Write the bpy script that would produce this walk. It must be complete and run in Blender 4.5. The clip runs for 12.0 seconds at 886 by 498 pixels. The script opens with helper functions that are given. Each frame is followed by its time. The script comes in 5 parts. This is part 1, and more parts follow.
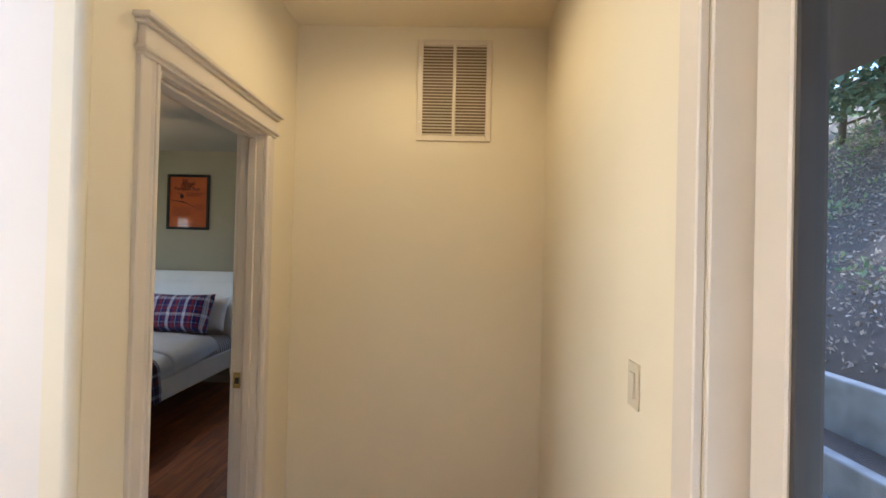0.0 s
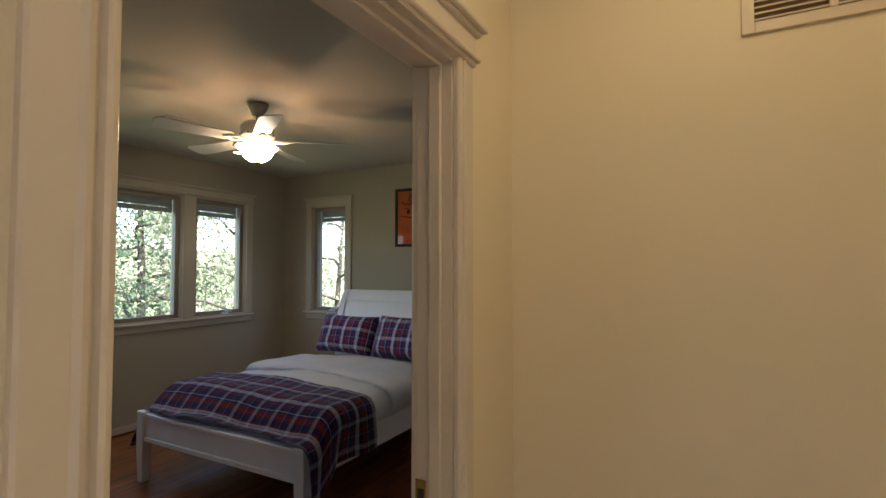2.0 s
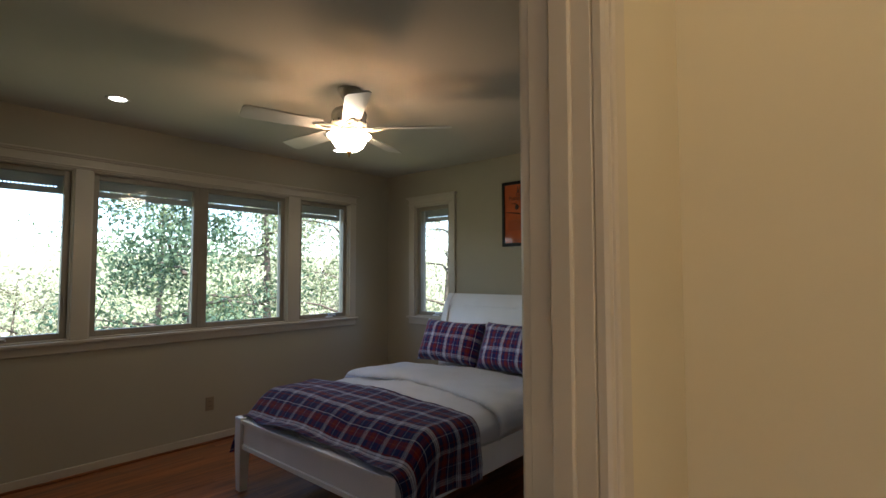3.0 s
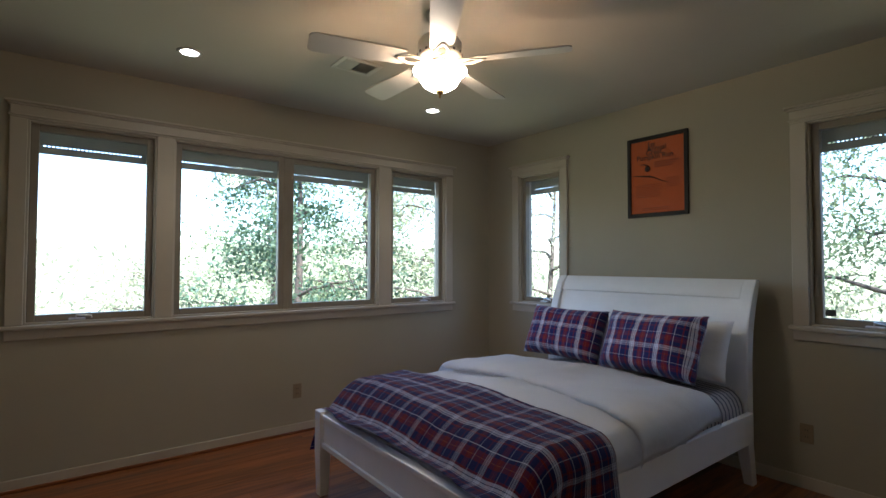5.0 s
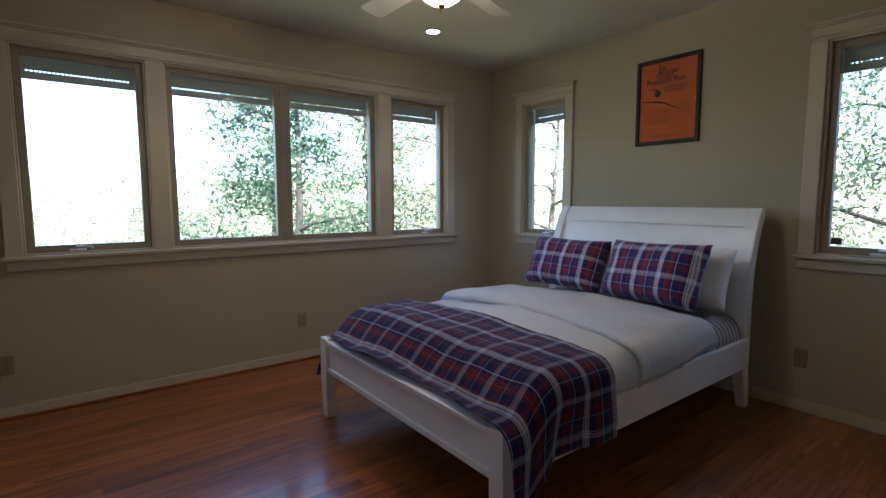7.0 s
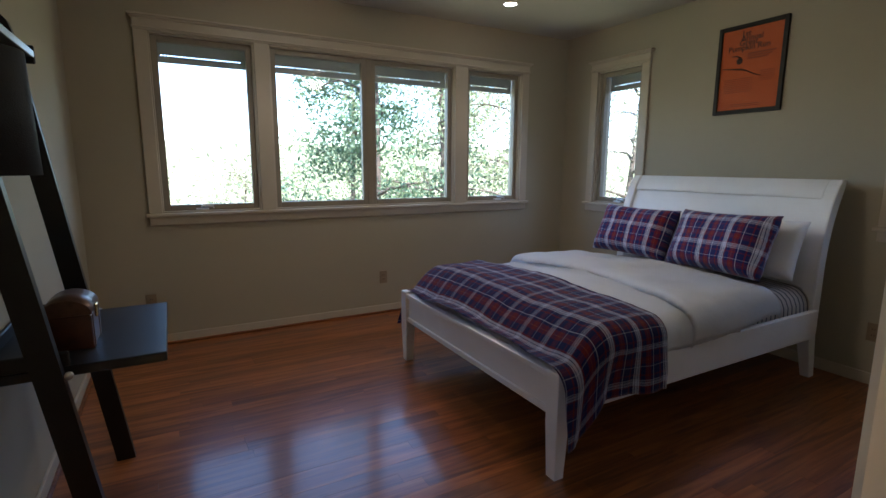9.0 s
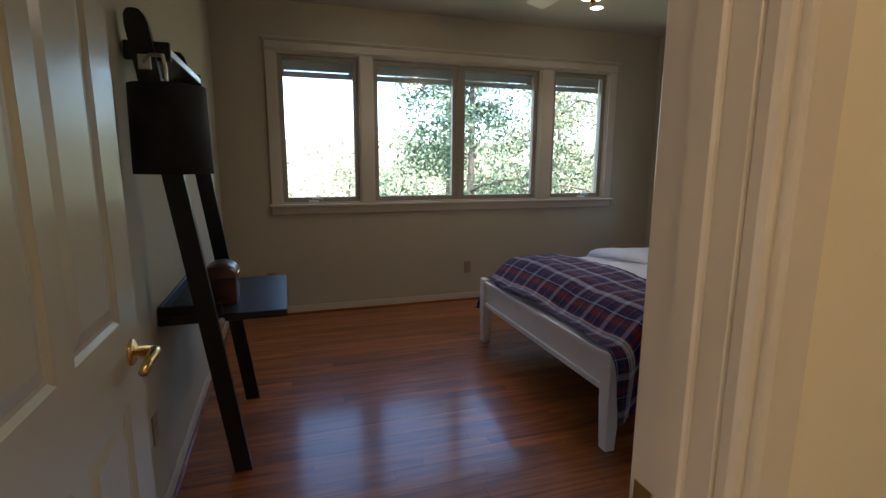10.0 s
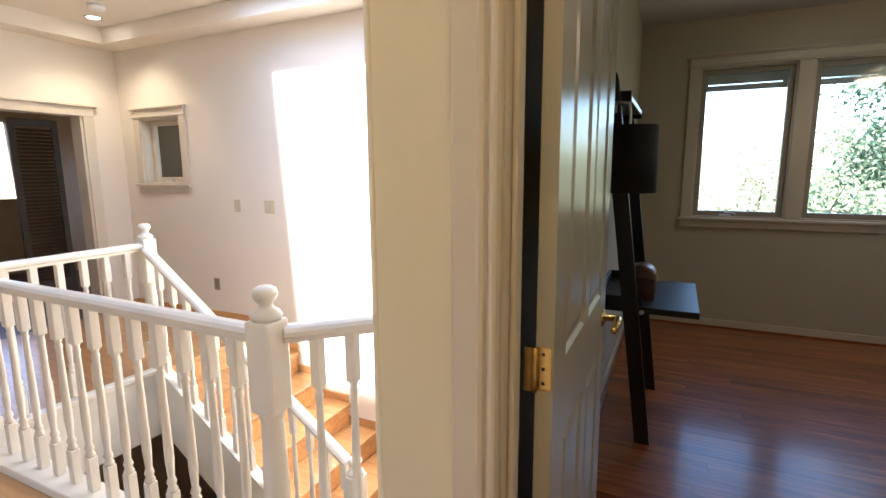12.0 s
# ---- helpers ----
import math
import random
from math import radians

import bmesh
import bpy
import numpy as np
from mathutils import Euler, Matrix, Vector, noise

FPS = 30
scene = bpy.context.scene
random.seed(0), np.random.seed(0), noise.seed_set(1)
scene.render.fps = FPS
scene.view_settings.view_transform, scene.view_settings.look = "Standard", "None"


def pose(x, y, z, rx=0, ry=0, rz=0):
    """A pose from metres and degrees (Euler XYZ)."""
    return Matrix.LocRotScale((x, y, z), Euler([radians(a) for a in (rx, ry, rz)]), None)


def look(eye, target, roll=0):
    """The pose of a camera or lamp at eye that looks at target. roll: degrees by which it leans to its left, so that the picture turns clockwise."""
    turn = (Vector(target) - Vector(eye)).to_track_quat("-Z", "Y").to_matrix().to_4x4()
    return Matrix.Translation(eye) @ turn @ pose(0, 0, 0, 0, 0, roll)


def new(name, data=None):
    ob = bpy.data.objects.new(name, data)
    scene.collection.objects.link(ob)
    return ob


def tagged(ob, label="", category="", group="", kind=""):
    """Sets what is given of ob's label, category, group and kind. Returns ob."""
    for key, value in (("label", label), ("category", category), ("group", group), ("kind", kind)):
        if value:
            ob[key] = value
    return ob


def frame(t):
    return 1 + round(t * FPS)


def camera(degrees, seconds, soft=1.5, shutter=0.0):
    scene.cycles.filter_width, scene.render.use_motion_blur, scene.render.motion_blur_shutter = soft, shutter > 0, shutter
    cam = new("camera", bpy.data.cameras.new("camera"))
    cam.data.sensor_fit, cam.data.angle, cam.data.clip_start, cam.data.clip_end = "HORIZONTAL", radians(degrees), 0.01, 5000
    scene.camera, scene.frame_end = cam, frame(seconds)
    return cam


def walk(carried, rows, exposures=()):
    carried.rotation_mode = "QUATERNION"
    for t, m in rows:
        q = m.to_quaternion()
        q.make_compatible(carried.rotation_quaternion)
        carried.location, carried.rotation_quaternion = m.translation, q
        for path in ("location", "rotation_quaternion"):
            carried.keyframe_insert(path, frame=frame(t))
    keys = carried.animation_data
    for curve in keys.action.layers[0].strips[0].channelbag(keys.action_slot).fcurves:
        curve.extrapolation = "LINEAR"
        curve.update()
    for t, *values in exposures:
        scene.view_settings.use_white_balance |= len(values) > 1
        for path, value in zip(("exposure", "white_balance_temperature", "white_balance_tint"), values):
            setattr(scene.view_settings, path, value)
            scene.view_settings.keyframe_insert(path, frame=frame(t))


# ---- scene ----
cam = camera(84.0, 12.0)
PATH = [
    (0, (0.426, 0.54, 1.526), (0.376, 2.539, 1.547), 1.4),
    (0.5, (0.394, 0.831, 1.509), (0.14, 2.815, 1.547), 1.2),
    (1, (0.294, 1.119, 1.523), (-0.168, 3.065, 1.574), 0.9),
    (1.5, (0.212, 1.386, 1.519), (-0.484, 3.26, 1.583), 0.5),
    (2, (0.117, 1.633, 1.511), (-0.834, 3.391, 1.587), 0.0),
    (2.5, (-0.006, 1.847, 1.503), (-1.151, 3.484, 1.591), 0.1),
    (3, (-0.152, 2.062, 1.467), (-1.464, 3.568, 1.569), -0.1),
    (3.5, (-0.29, 2.228, 1.449), (-1.713, 3.629, 1.556), -0.3),
    (3.7, (-0.334, 2.298, 1.453), (-1.811, 3.643, 1.555), -0.2),
    (5.3, (-0.691, 2.536, 1.337), (-2.285, 3.742, 1.39), 0.1),
    (5.5, (-0.699, 2.552, 1.322), (-2.294, 3.758, 1.355), 0.1),
    (6, (-0.697, 2.57, 1.305), (-2.288, 3.78, 1.253), 0.2),
    (6.5, (-0.696, 2.556, 1.317), (-2.277, 3.774, 1.181), 0.2),
    (8.3, (-0.614, 2.442, 1.326), (-2.237, 3.568, 1.009), 0.5),
    (8.5, (-0.589, 2.424, 1.32), (-2.238, 3.51, 1.003), 0.3),
    (9, (-0.448, 2.365, 1.342), (-2.175, 3.318, 1.009), 0.3),
    (9.5, (-0.303, 2.335, 1.354), (-2.085, 3.175, 1.009), 0.4),
    (10, (-0.102, 2.327, 1.359), (-1.977, 2.929, 1.01), 0.3),
    (10.5, (0.04, 2.301, 1.376), (-1.901, 2.632, 1.027), 0.0),
    (11, (0.167, 2.249, 1.386), (-1.803, 2.182, 1.046), -0.1),
    (11.5, (0.231, 2.216, 1.396), (-1.69, 1.767, 1.067), -0.3),
    (12, (0.321, 2.18, 1.417), (-1.463, 1.335, 1.099), -0.4),
]
EXPOSURES = [(0, 2.98, 5400, 9), (1.0, 2.85, 5900, 9), (2.5, 2.3, 6000, 10), (3.7, 2.4, 5600, 10), (5.5, 2.72, 5450, 12), (9.0, 2.78, 5550, 12), (10.5, 2.58, 5850, 12), (12, 2.85, 5700, 10)]
walk(cam, [(t, look(eye, target, roll)) for t, eye, target, roll in PATH], EXPOSURES)

# ---- world, sun and lamps ----
SUN_FROM = Vector((0.55, -0.07, 0.83)).normalized()
world = bpy.data.worlds.new("sky")
scene.world = world
world.use_nodes = True
sky = world.node_tree.nodes.new("ShaderNodeTexSky")
sky.sky_type = "NISHITA"
sky.sun_disc = False
sky.sun_elevation = math.asin(SUN_FROM.z)
sky.sun_rotation = math.atan2(SUN_FROM.x, SUN_FROM.y)
world.node_tree.links.new(sky.outputs[0], world.node_tree.nodes["Background"].inputs[0])
world.node_tree.nodes["Background"].inputs[1].default_value = 0.15
sun = new("sun", bpy.data.lights.new("sun", "SUN"))
sun.data.energy, sun.data.angle, sun.data.color = 5.0, radians(3.0), (1.0, 0.95, 0.88)
sun.matrix_world = look(SUN_FROM * 30, (0, 0, 0))


def lamp(name, place, watts, color, radius):
    ob = new(name, bpy.data.lights.new(name, "POINT"))
    ob.data.energy, ob.data.color, ob.data.shadow_soft_size = watts, color, radius
    ob.location = place
    return ob


def spot(name, place, watts, color, angle, radius=0.03):
    ob = new(name, bpy.data.lights.new(name, "SPOT"))
    ob.data.energy, ob.data.color, ob.data.spot_size, ob.data.spot_blend = watts, color, radians(angle), 0.6
    ob.data.shadow_soft_size = radius
    ob.location = place
    return ob


WARM = (1.0, 0.56, 0.26)
FAN_AT = (-2.63, 4.00)
BED_CEIL, HALL_CEIL, STAIR_CEIL = 2.645, 2.735, 2.60
lamp("fan_bulb_light", (FAN_AT[0], FAN_AT[1], 2.330), 5.0, WARM, 0.025)
spot("downlight_lamp_west", (-3.92, 3.075, BED_CEIL - 0.012), 2.0, (1.0, 0.8, 0.6), 100)
spot("downlight_lamp_north", (-3.935, 4.905, BED_CEIL - 0.012), 2.0, (1.0, 0.8, 0.6), 100)
spot("downlight_lamp_landing", (-2.48, -2.48, STAIR_CEIL + 0.12), 5.0, (1.0, 0.78, 0.52), 120)
# added lamp, out of view, that warms and brightens the hall's end wall
spot("added_hall_lamp", (0.22, 2.45, HALL_CEIL - 0.012), 3.3, (1.0, 0.70, 0.33), 169, 0.06)


# ---- materials ----
def material(name, color, rough=0.5, metal=0.0, vary=0.06, scale=6.0, bump=0.0, bump_scale=120.0, tint=None, coat=0.0):
    """A surface with soft stains and fine relief, in metres."""
    m = bpy.data.materials.new(name)
    m.use_nodes = True
    n, l = m.node_tree.nodes, m.node_tree.links
    b = n["Principled BSDF"]
    b.inputs["Roughness"].default_value, b.inputs["Metallic"].default_value = rough, metal
    b.inputs["Coat Weight"].default_value = coat
    geo = n.new("ShaderNodeNewGeometry")
    big = n.new("ShaderNodeTexNoise")
    big.inputs["Scale"].default_value, big.inputs["Detail"].default_value = scale, 5.0
    l.new(geo.outputs["Position"], big.inputs["Vector"])
    mix = n.new("ShaderNodeMix")
    mix.data_type = "RGBA"
    other = tint or tuple(c * (1 - 2 * vary) for c in color)
    mix.inputs["A"].default_value, mix.inputs["B"].default_value = (*color, 1), (*other, 1)
    ramp = n.new("ShaderNodeMapRange")
    ramp.inputs["From Min"].default_value, ramp.inputs["From Max"].default_value = 0.35, 0.7
    l.new(big.outputs["Fac"], ramp.inputs["Value"])
    l.new(ramp.outputs["Result"], mix.inputs["Factor"])
    l.new(mix.outputs["Result"], b.inputs["Base Color"])
    if bump:
        fine = n.new("ShaderNodeTexNoise")
        fine.inputs["Scale"].default_value, fine.inputs["Detail"].default_value = bump_scale, 3.0
        l.new(geo.outputs["Position"], fine.inputs["Vector"])
        bm_node = n.new("ShaderNodeBump")
        bm_node.inputs["Strength"].default_value, bm_node.inputs["Distance"].default_value = bump, 0.002
        l.new(fine.outputs["Fac"], bm_node.inputs["Height"])
        l.new(bm_node.outputs["Normal"], b.inputs["Normal"])
    return m


def glow(name, color, strength):
    m = bpy.data.materials.new(name)
    m.use_nodes = True
    b = m.node_tree.nodes["Principled BSDF"]
    b.inputs["Base Color"].default_value = (0.30, 0.28, 0.25, 1)
    b.inputs["Emission Color"].default_value, b.inputs["Emission Strength"].default_value = (*color, 1), strength
    return m


def pane_glass(name):
    """Clear window glass: mostly passes straight through, with a weak mirror on top."""
    m = bpy.data.materials.new(name)
    m.use_nodes = True
    n, l = m.node_tree.nodes, m.node_tree.links
    n.remove(n["Principled BSDF"])
    clear, gloss, mix, fres = (n.new(k) for k in ("ShaderNodeBsdfTransparent", "ShaderNodeBsdfGlossy", "ShaderNodeMixShader", "ShaderNodeMath"))
    edge = n.new("ShaderNodeLayerWeight")
    edge.inputs["Blend"].default_value = 0.5
    steep = n.new("ShaderNodeMath")
    steep.operation = "POWER"
    steep.inputs[1].default_value = 5.0
    l.new(edge.outputs["Facing"], steep.inputs[0])
    fres.operation = "MULTIPLY_ADD"
    fres.inputs[1].default_value, fres.inputs[2].default_value = 0.9, 0.022
    l.new(steep.outputs[0], fres.inputs[0])
    clear.inputs["Color"].default_value = (0.965, 0.98, 0.975, 1)
    gloss.inputs["Roughness"].default_value = 0.01
    l.new(fres.outputs[0], mix.inputs[0])
    l.new(clear.outputs[0], mix.inputs[1])
    l.new(gloss.outputs[0], mix.inputs[2])
    l.new(mix.outputs[0], n["Material Output"].inputs["Surface"])
    return m


def wood_floor(name, light, dark, rough):
    """Strip oak: grain along y, each strip with its own tone."""
    m = bpy.data.materials.new(name)
    m.use_nodes = True
    n, l = m.node_tree.nodes, m.node_tree.links
    b = n["Principled BSDF"]
    geo, info, coord = n.new("ShaderNodeNewGeometry"), n.new("ShaderNodeObjectInfo"), n.new("ShaderNodeVectorMath")
    coord.operation = "MULTIPLY"
    coord.inputs[1].default_value = (26.0, 1.6, 26.0)
    shift = n.new("ShaderNodeVectorMath")
    shift.operation = "ADD"
    times = n.new("ShaderNodeVectorMath")
    times.operation = "SCALE"
    times.inputs["Scale"].default_value = 37.0
    comb = n.new("ShaderNodeCombineXYZ")
    for k in range(3):
        l.new(info.outputs["Random"], comb.inputs[k])
    l.new(comb.outputs[0], times.inputs[0])
    l.new(geo.outputs["Position"], coord.inputs[0])
    l.new(coord.outputs[0], shift.inputs[0])
    l.new(times.outputs[0], shift.inputs[1])
    grain = n.new("ShaderNodeTexNoise")
    grain.inputs["Scale"].default_value, grain.inputs["Detail"].default_value, grain.inputs["Distortion"].default_value = 1.0, 7.0, 1.2
    l.new(shift.outputs[0], grain.inputs["Vector"])
    ramp = n.new("ShaderNodeValToRGB")
    ramp.color_ramp.elements[0].position, ramp.color_ramp.elements[0].color = 0.34, (*dark, 1)
    ramp.color_ramp.elements[1].position, ramp.color_ramp.elements[1].color = 0.66, (*light, 1)
    l.new(grain.outputs["Fac"], ramp.inputs[0])
    hue = n.new("ShaderNodeHueSaturation")
    tone = n.new("ShaderNodeMapRange")
    tone.inputs["To Min"].default_value, tone.inputs["To Max"].default_value = 0.68, 1.22
    l.new(info.outputs["Random"], tone.inputs["Value"])
    l.new(tone.outputs[0], hue.inputs["Value"])
    l.new(ramp.outputs[0], hue.inputs["Color"])
    l.new(hue.outputs[0], b.inputs["Base Color"])
    b.inputs["Roughness"].default_value = rough
    b.inputs["Coat Weight"].default_value, b.inputs["Coat Roughness"].default_value = 0.60, 0.14
    wave = n.new("ShaderNodeTexNoise")
    wave.inputs["Scale"].default_value = 5.0
    l.new(geo.outputs["Position"], wave.inputs["Vector"])
    add = n.new("ShaderNodeMath")
    add.operation = "MULTIPLY_ADD"
    add.inputs[1].default_value = 0.5
    l.new(grain.outputs["Fac"], add.inputs[0])
    l.new(wave.outputs["Fac"], add.inputs[2])
    bump = n.new("ShaderNodeBump")
    bump.inputs["Strength"].default_value, bump.inputs["Distance"].default_value = 0.25, 0.004
    l.new(add.outputs[0], bump.inputs["Height"])
    l.new(bump.outputs[0], b.inputs["Normal"])
    return m


def plaid(name):
    """Woven check of navy, brick red, white and grey, on the cloth's own u and v in metres."""
    m = bpy.data.materials.new(name)
    m.use_nodes = True
    n, l = m.node_tree.nodes, m.node_tree.links
    b = n["Principled BSDF"]
    b.inputs["Roughness"].default_value = 0.95
    b.inputs["Sheen Weight"].default_value = 0.2
    uv = n.new("ShaderNodeUVMap")
    sep = n.new("ShaderNodeSeparateXYZ")
    l.new(uv.outputs[0], sep.inputs[0])
    navy, red, white, orange = (0.009, 0.012, 0.11, 1), (0.20, 0.010, 0.022, 1), (0.68, 0.68, 0.80, 1), (0.50, 0.15, 0.06, 1)
    stops = [(0.0, navy), (0.09, red), (0.14, navy), (0.25, white), (0.28, navy), (0.30, white), (0.36, navy), (0.375, white), (0.42, red), (0.46, navy), (0.60, red), (0.68, orange), (0.69, red), (0.79, navy), (0.86, white), (0.88, navy)]

    def threads(socket, period):
        fr = n.new("ShaderNodeMath")
        fr.operation = "MULTIPLY"
        fr.inputs[1].default_value = 1 / period
        l.new(socket, fr.inputs[0])
        f2 = n.new("ShaderNodeMath")
        f2.operation = "FRACT"
        l.new(fr.outputs[0], f2.inputs[0])
        ramp = n.new("ShaderNodeValToRGB")
        ramp.color_ramp.interpolation = "CONSTANT"
        e = ramp.color_ramp.elements
        e[0].position, e[0].color = stops[0]
        e[1].position, e[1].color = stops[-1]
        for pos, col in stops[1:-1]:
            k = e.new(pos)
            k.color = col
        l.new(f2.outputs[0], ramp.inputs[0])
        return ramp.outputs[0]

    a, c = threads(sep.outputs[0], 0.17), threads(sep.outputs[1], 0.17)
    weave = n.new("ShaderNodeTexChecker")
    weave.inputs["Scale"].default_value = 420.0
    l.new(uv.outputs[0], weave.inputs["Vector"])
    soft = n.new("ShaderNodeMapRange")
    soft.inputs["To Min"].default_value, soft.inputs["To Max"].default_value = 0.42, 0.84
    l.new(weave.outputs["Fac"], soft.inputs["Value"])
    mix = n.new("ShaderNodeMix")
    mix.data_type = "RGBA"
    l.new(soft.outputs[0], mix.inputs["Factor"])
    l.new(a, mix.inputs["A"])
    l.new(c, mix.inputs["B"])
    l.new(mix.outputs["Result"], b.inputs["Base Color"])
    noise_t = n.new("ShaderNodeTexNoise")
    noise_t.inputs["Scale"].default_value = 160.0
    l.new(uv.outputs[0], noise_t.inputs["Vector"])
    bump = n.new("ShaderNodeBump")
    bump.inputs["Strength"].default_value, bump.inputs["Distance"].default_value = 0.5, 0.002
    l.new(noise_t.outputs["Fac"], bump.inputs["Height"])
    l.new(bump.outputs[0], b.inputs["Normal"])
    return m


def striped_sheet(name):
    m = bpy.data.materials.new(name)
    m.use_nodes = True
    n, l = m.node_tree.nodes, m.node_tree.links
    b = n["Principled BSDF"]
    b.inputs["Roughness"].default_value = 0.9
    uv = n.new("ShaderNodeUVMap")
    wave = n.new("ShaderNodeTexWave")
    wave.bands_direction = "Y"
    wave.inputs["Scale"].default_value, wave.inputs["Distortion"].default_value = 7.0, 1.6
    wave.inputs["Detail Scale"].default_value = 0.6
    l.new(uv.outputs[0], wave.inputs["Vector"])
    ramp = n.new("ShaderNodeValToRGB")
    ramp.color_ramp.interpolation = "CONSTANT"
    e = ramp.color_ramp.elements
    e[0].position, e[0].color = 0.0, (0.02, 0.025, 0.08, 1)
    e[1].position, e[1].color = 0.10, (0.84, 0.77, 0.74, 1)
    l.new(wave.outputs["Fac"], ramp.inputs[0])
    l.new(ramp.outputs[0], b.inputs["Base Color"])
    return m


def leaves_mat(name, a, c):
    """Thin leaves: two tones from clump to clump, some light passing through."""
    m = bpy.data.materials.new(name)
    m.use_nodes = True
    n, l = m.node_tree.nodes, m.node_tree.links
    b = n["Principled BSDF"]
    b.inputs["Roughness"].default_value = 0.55
    geo = n.new("ShaderNodeNewGeometry")
    mix = n.new("ShaderNodeMix")
    mix.data_type = "RGBA"
    mix.inputs["A"].default_value, mix.inputs["B"].default_value = (*a, 1), (*c, 1)
    l.new(geo.outputs["Random Per Island"], mix.inputs["Factor"])
    l.new(mix.outputs["Result"], b.inputs["Base Color"])
    trans = n.new("ShaderNodeBsdfTranslucent")
    l.new(mix.outputs["Result"], trans.inputs["Color"])
    ms = n.new("ShaderNodeMixShader")
    ms.inputs[0].default_value = 0.35
    l.new(b.outputs[0], ms.inputs[1])
    l.new(trans.outputs[0], ms.inputs[2])
    l.new(ms.outputs[0], n["Material Output"].inputs["Surface"])
    return m


PAINT_BED = material("bedroom wall paint", (0.40, 0.358, 0.265), 0.75, vary=0.02, scale=1.6, bump=0.12, bump_scale=260)
PAINT_HALL = material("hall wall paint", (0.80, 0.705, 0.50), 0.72, vary=0.02, scale=1.6, bump=0.12, bump_scale=260)
PAINT_STAIR = material("stair wall paint", (0.81, 0.735, 0.625), 0.72, vary=0.02, scale=1.6, bump=0.12, bump_scale=260)
# paint darkened to put the bedroom's dimness into the ceiling colour
PAINT_CEIL_DIM = material("dimmed ceiling paint", (0.50, 0.47, 0.41), 0.85, vary=0.03, scale=1.2, bump=0.2, bump_scale=180)
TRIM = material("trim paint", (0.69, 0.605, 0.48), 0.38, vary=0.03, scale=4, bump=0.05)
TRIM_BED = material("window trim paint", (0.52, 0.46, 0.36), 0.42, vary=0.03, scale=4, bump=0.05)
WHITE = material("white enamel", (0.86, 0.86, 0.86), 0.32, vary=0.03, scale=5, bump=0.04, bump_scale=60)
RAIL_WHITE = material("railing enamel", (0.80, 0.75, 0.65), 0.30, vary=0.03, scale=5, bump=0.04, bump_scale=60)
DOOR_PAINT = material("door enamel", (0.50, 0.465, 0.37), 0.26, vary=0.02, scale=3, bump=0.04, bump_scale=90)
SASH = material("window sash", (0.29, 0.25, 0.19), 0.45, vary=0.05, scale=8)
BRASS = material("brass", (0.78, 0.55, 0.22), 0.22, metal=1.0, vary=0.08, scale=40)
CHROME = material("chrome", (0.82, 0.82, 0.82), 0.3, metal=1.0, vary=0.05, scale=40)
BLACK_WOOD = material("black stained wood", (0.008, 0.007, 0.008), 0.42, vary=0.2, scale=14, bump=0.08, bump_scale=60)
PLATE = material("ivory plastic", (0.60, 0.52, 0.36), 0.4, vary=0.02)
PLATE_TAN = material("tan plastic", (0.27, 0.205, 0.13), 0.4, vary=0.02)
PLATE_DARK = material("outlet slot", (0.05, 0.045, 0.04), 0.6)
LINEN = material("white linen", (0.92, 0.92, 0.94), 0.92, vary=0.02, scale=5, bump=0.9, bump_scale=26)
SHEET = striped_sheet("striped sheet")
PLAID = plaid("plaid cotton")
GLASS = pane_glass("window glass")
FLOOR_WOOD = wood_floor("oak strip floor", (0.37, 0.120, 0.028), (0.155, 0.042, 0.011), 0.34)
# the floor's oak again, its tones lightened to stand for sunlight
SUNLIT_OAK = wood_floor("oak stair wood, sun-lightened", (0.68, 0.37, 0.14), (0.50, 0.25, 0.085), 0.35)
GAP = material("dark joint", (0.035, 0.018, 0.01), 0.8)
SHUTTER = material("grey shutter slat", (0.40, 0.42, 0.41), 0.5, vary=0.05)
SHADE = glow("lit frosted glass", (1.0, 0.82, 0.58), 6.5)
CAN_GLOW = glow("lit downlight lens", (1.0, 0.9, 0.75), 6.0)
FAN_WHITE = material("fan enamel", (0.56, 0.53, 0.48), 0.4, vary=0.03)
FAN_SLOT_SHADE = material("vent slot shade", (0.05, 0.04, 0.035), 0.6)
CHEST_WOOD = material("dark red chest wood", (0.10, 0.032, 0.016), 0.3, vary=0.3, scale=16, bump=0.1, bump_scale=40)
CHEST_METAL = material("aged bronze lid", (0.12, 0.065, 0.045), 0.32, metal=0.4, vary=0.2, scale=30)
POSTER_FRAME = material("black picture frame", (0.008, 0.006, 0.005), 0.6, vary=0.1)
POSTER = material("orange poster paper", (0.62, 0.105, 0.012), 0.6, vary=0.06, scale=9)
INK = material("dark ink", (0.045, 0.012, 0.008), 0.7)
INK_FAINT = material("faint ink", (0.30, 0.05, 0.012), 0.7)
CONCRETE = material("weathered concrete", (0.20, 0.20, 0.21), 0.9, vary=0.2, scale=5, bump=0.4, bump_scale=60)
LITTER = material("leaf litter soil", (0.06, 0.043, 0.035), 0.95, scale=14, tint=(0.04, 0.03, 0.025), bump=0.9, bump_scale=40)
GRASS = material("dry meadow ground", (0.20, 0.19, 0.10), 0.95, scale=0.5, tint=(0.11, 0.12, 0.05), bump=0.6, bump_scale=8)
BARK = material("tree bark", (0.10, 0.075, 0.055), 0.9, scale=12, tint=(0.045, 0.035, 0.03), bump=0.8, bump_scale=30)
EAVE = material("dark stained soffit", (0.05, 0.04, 0.035), 0.7, vary=0.1)
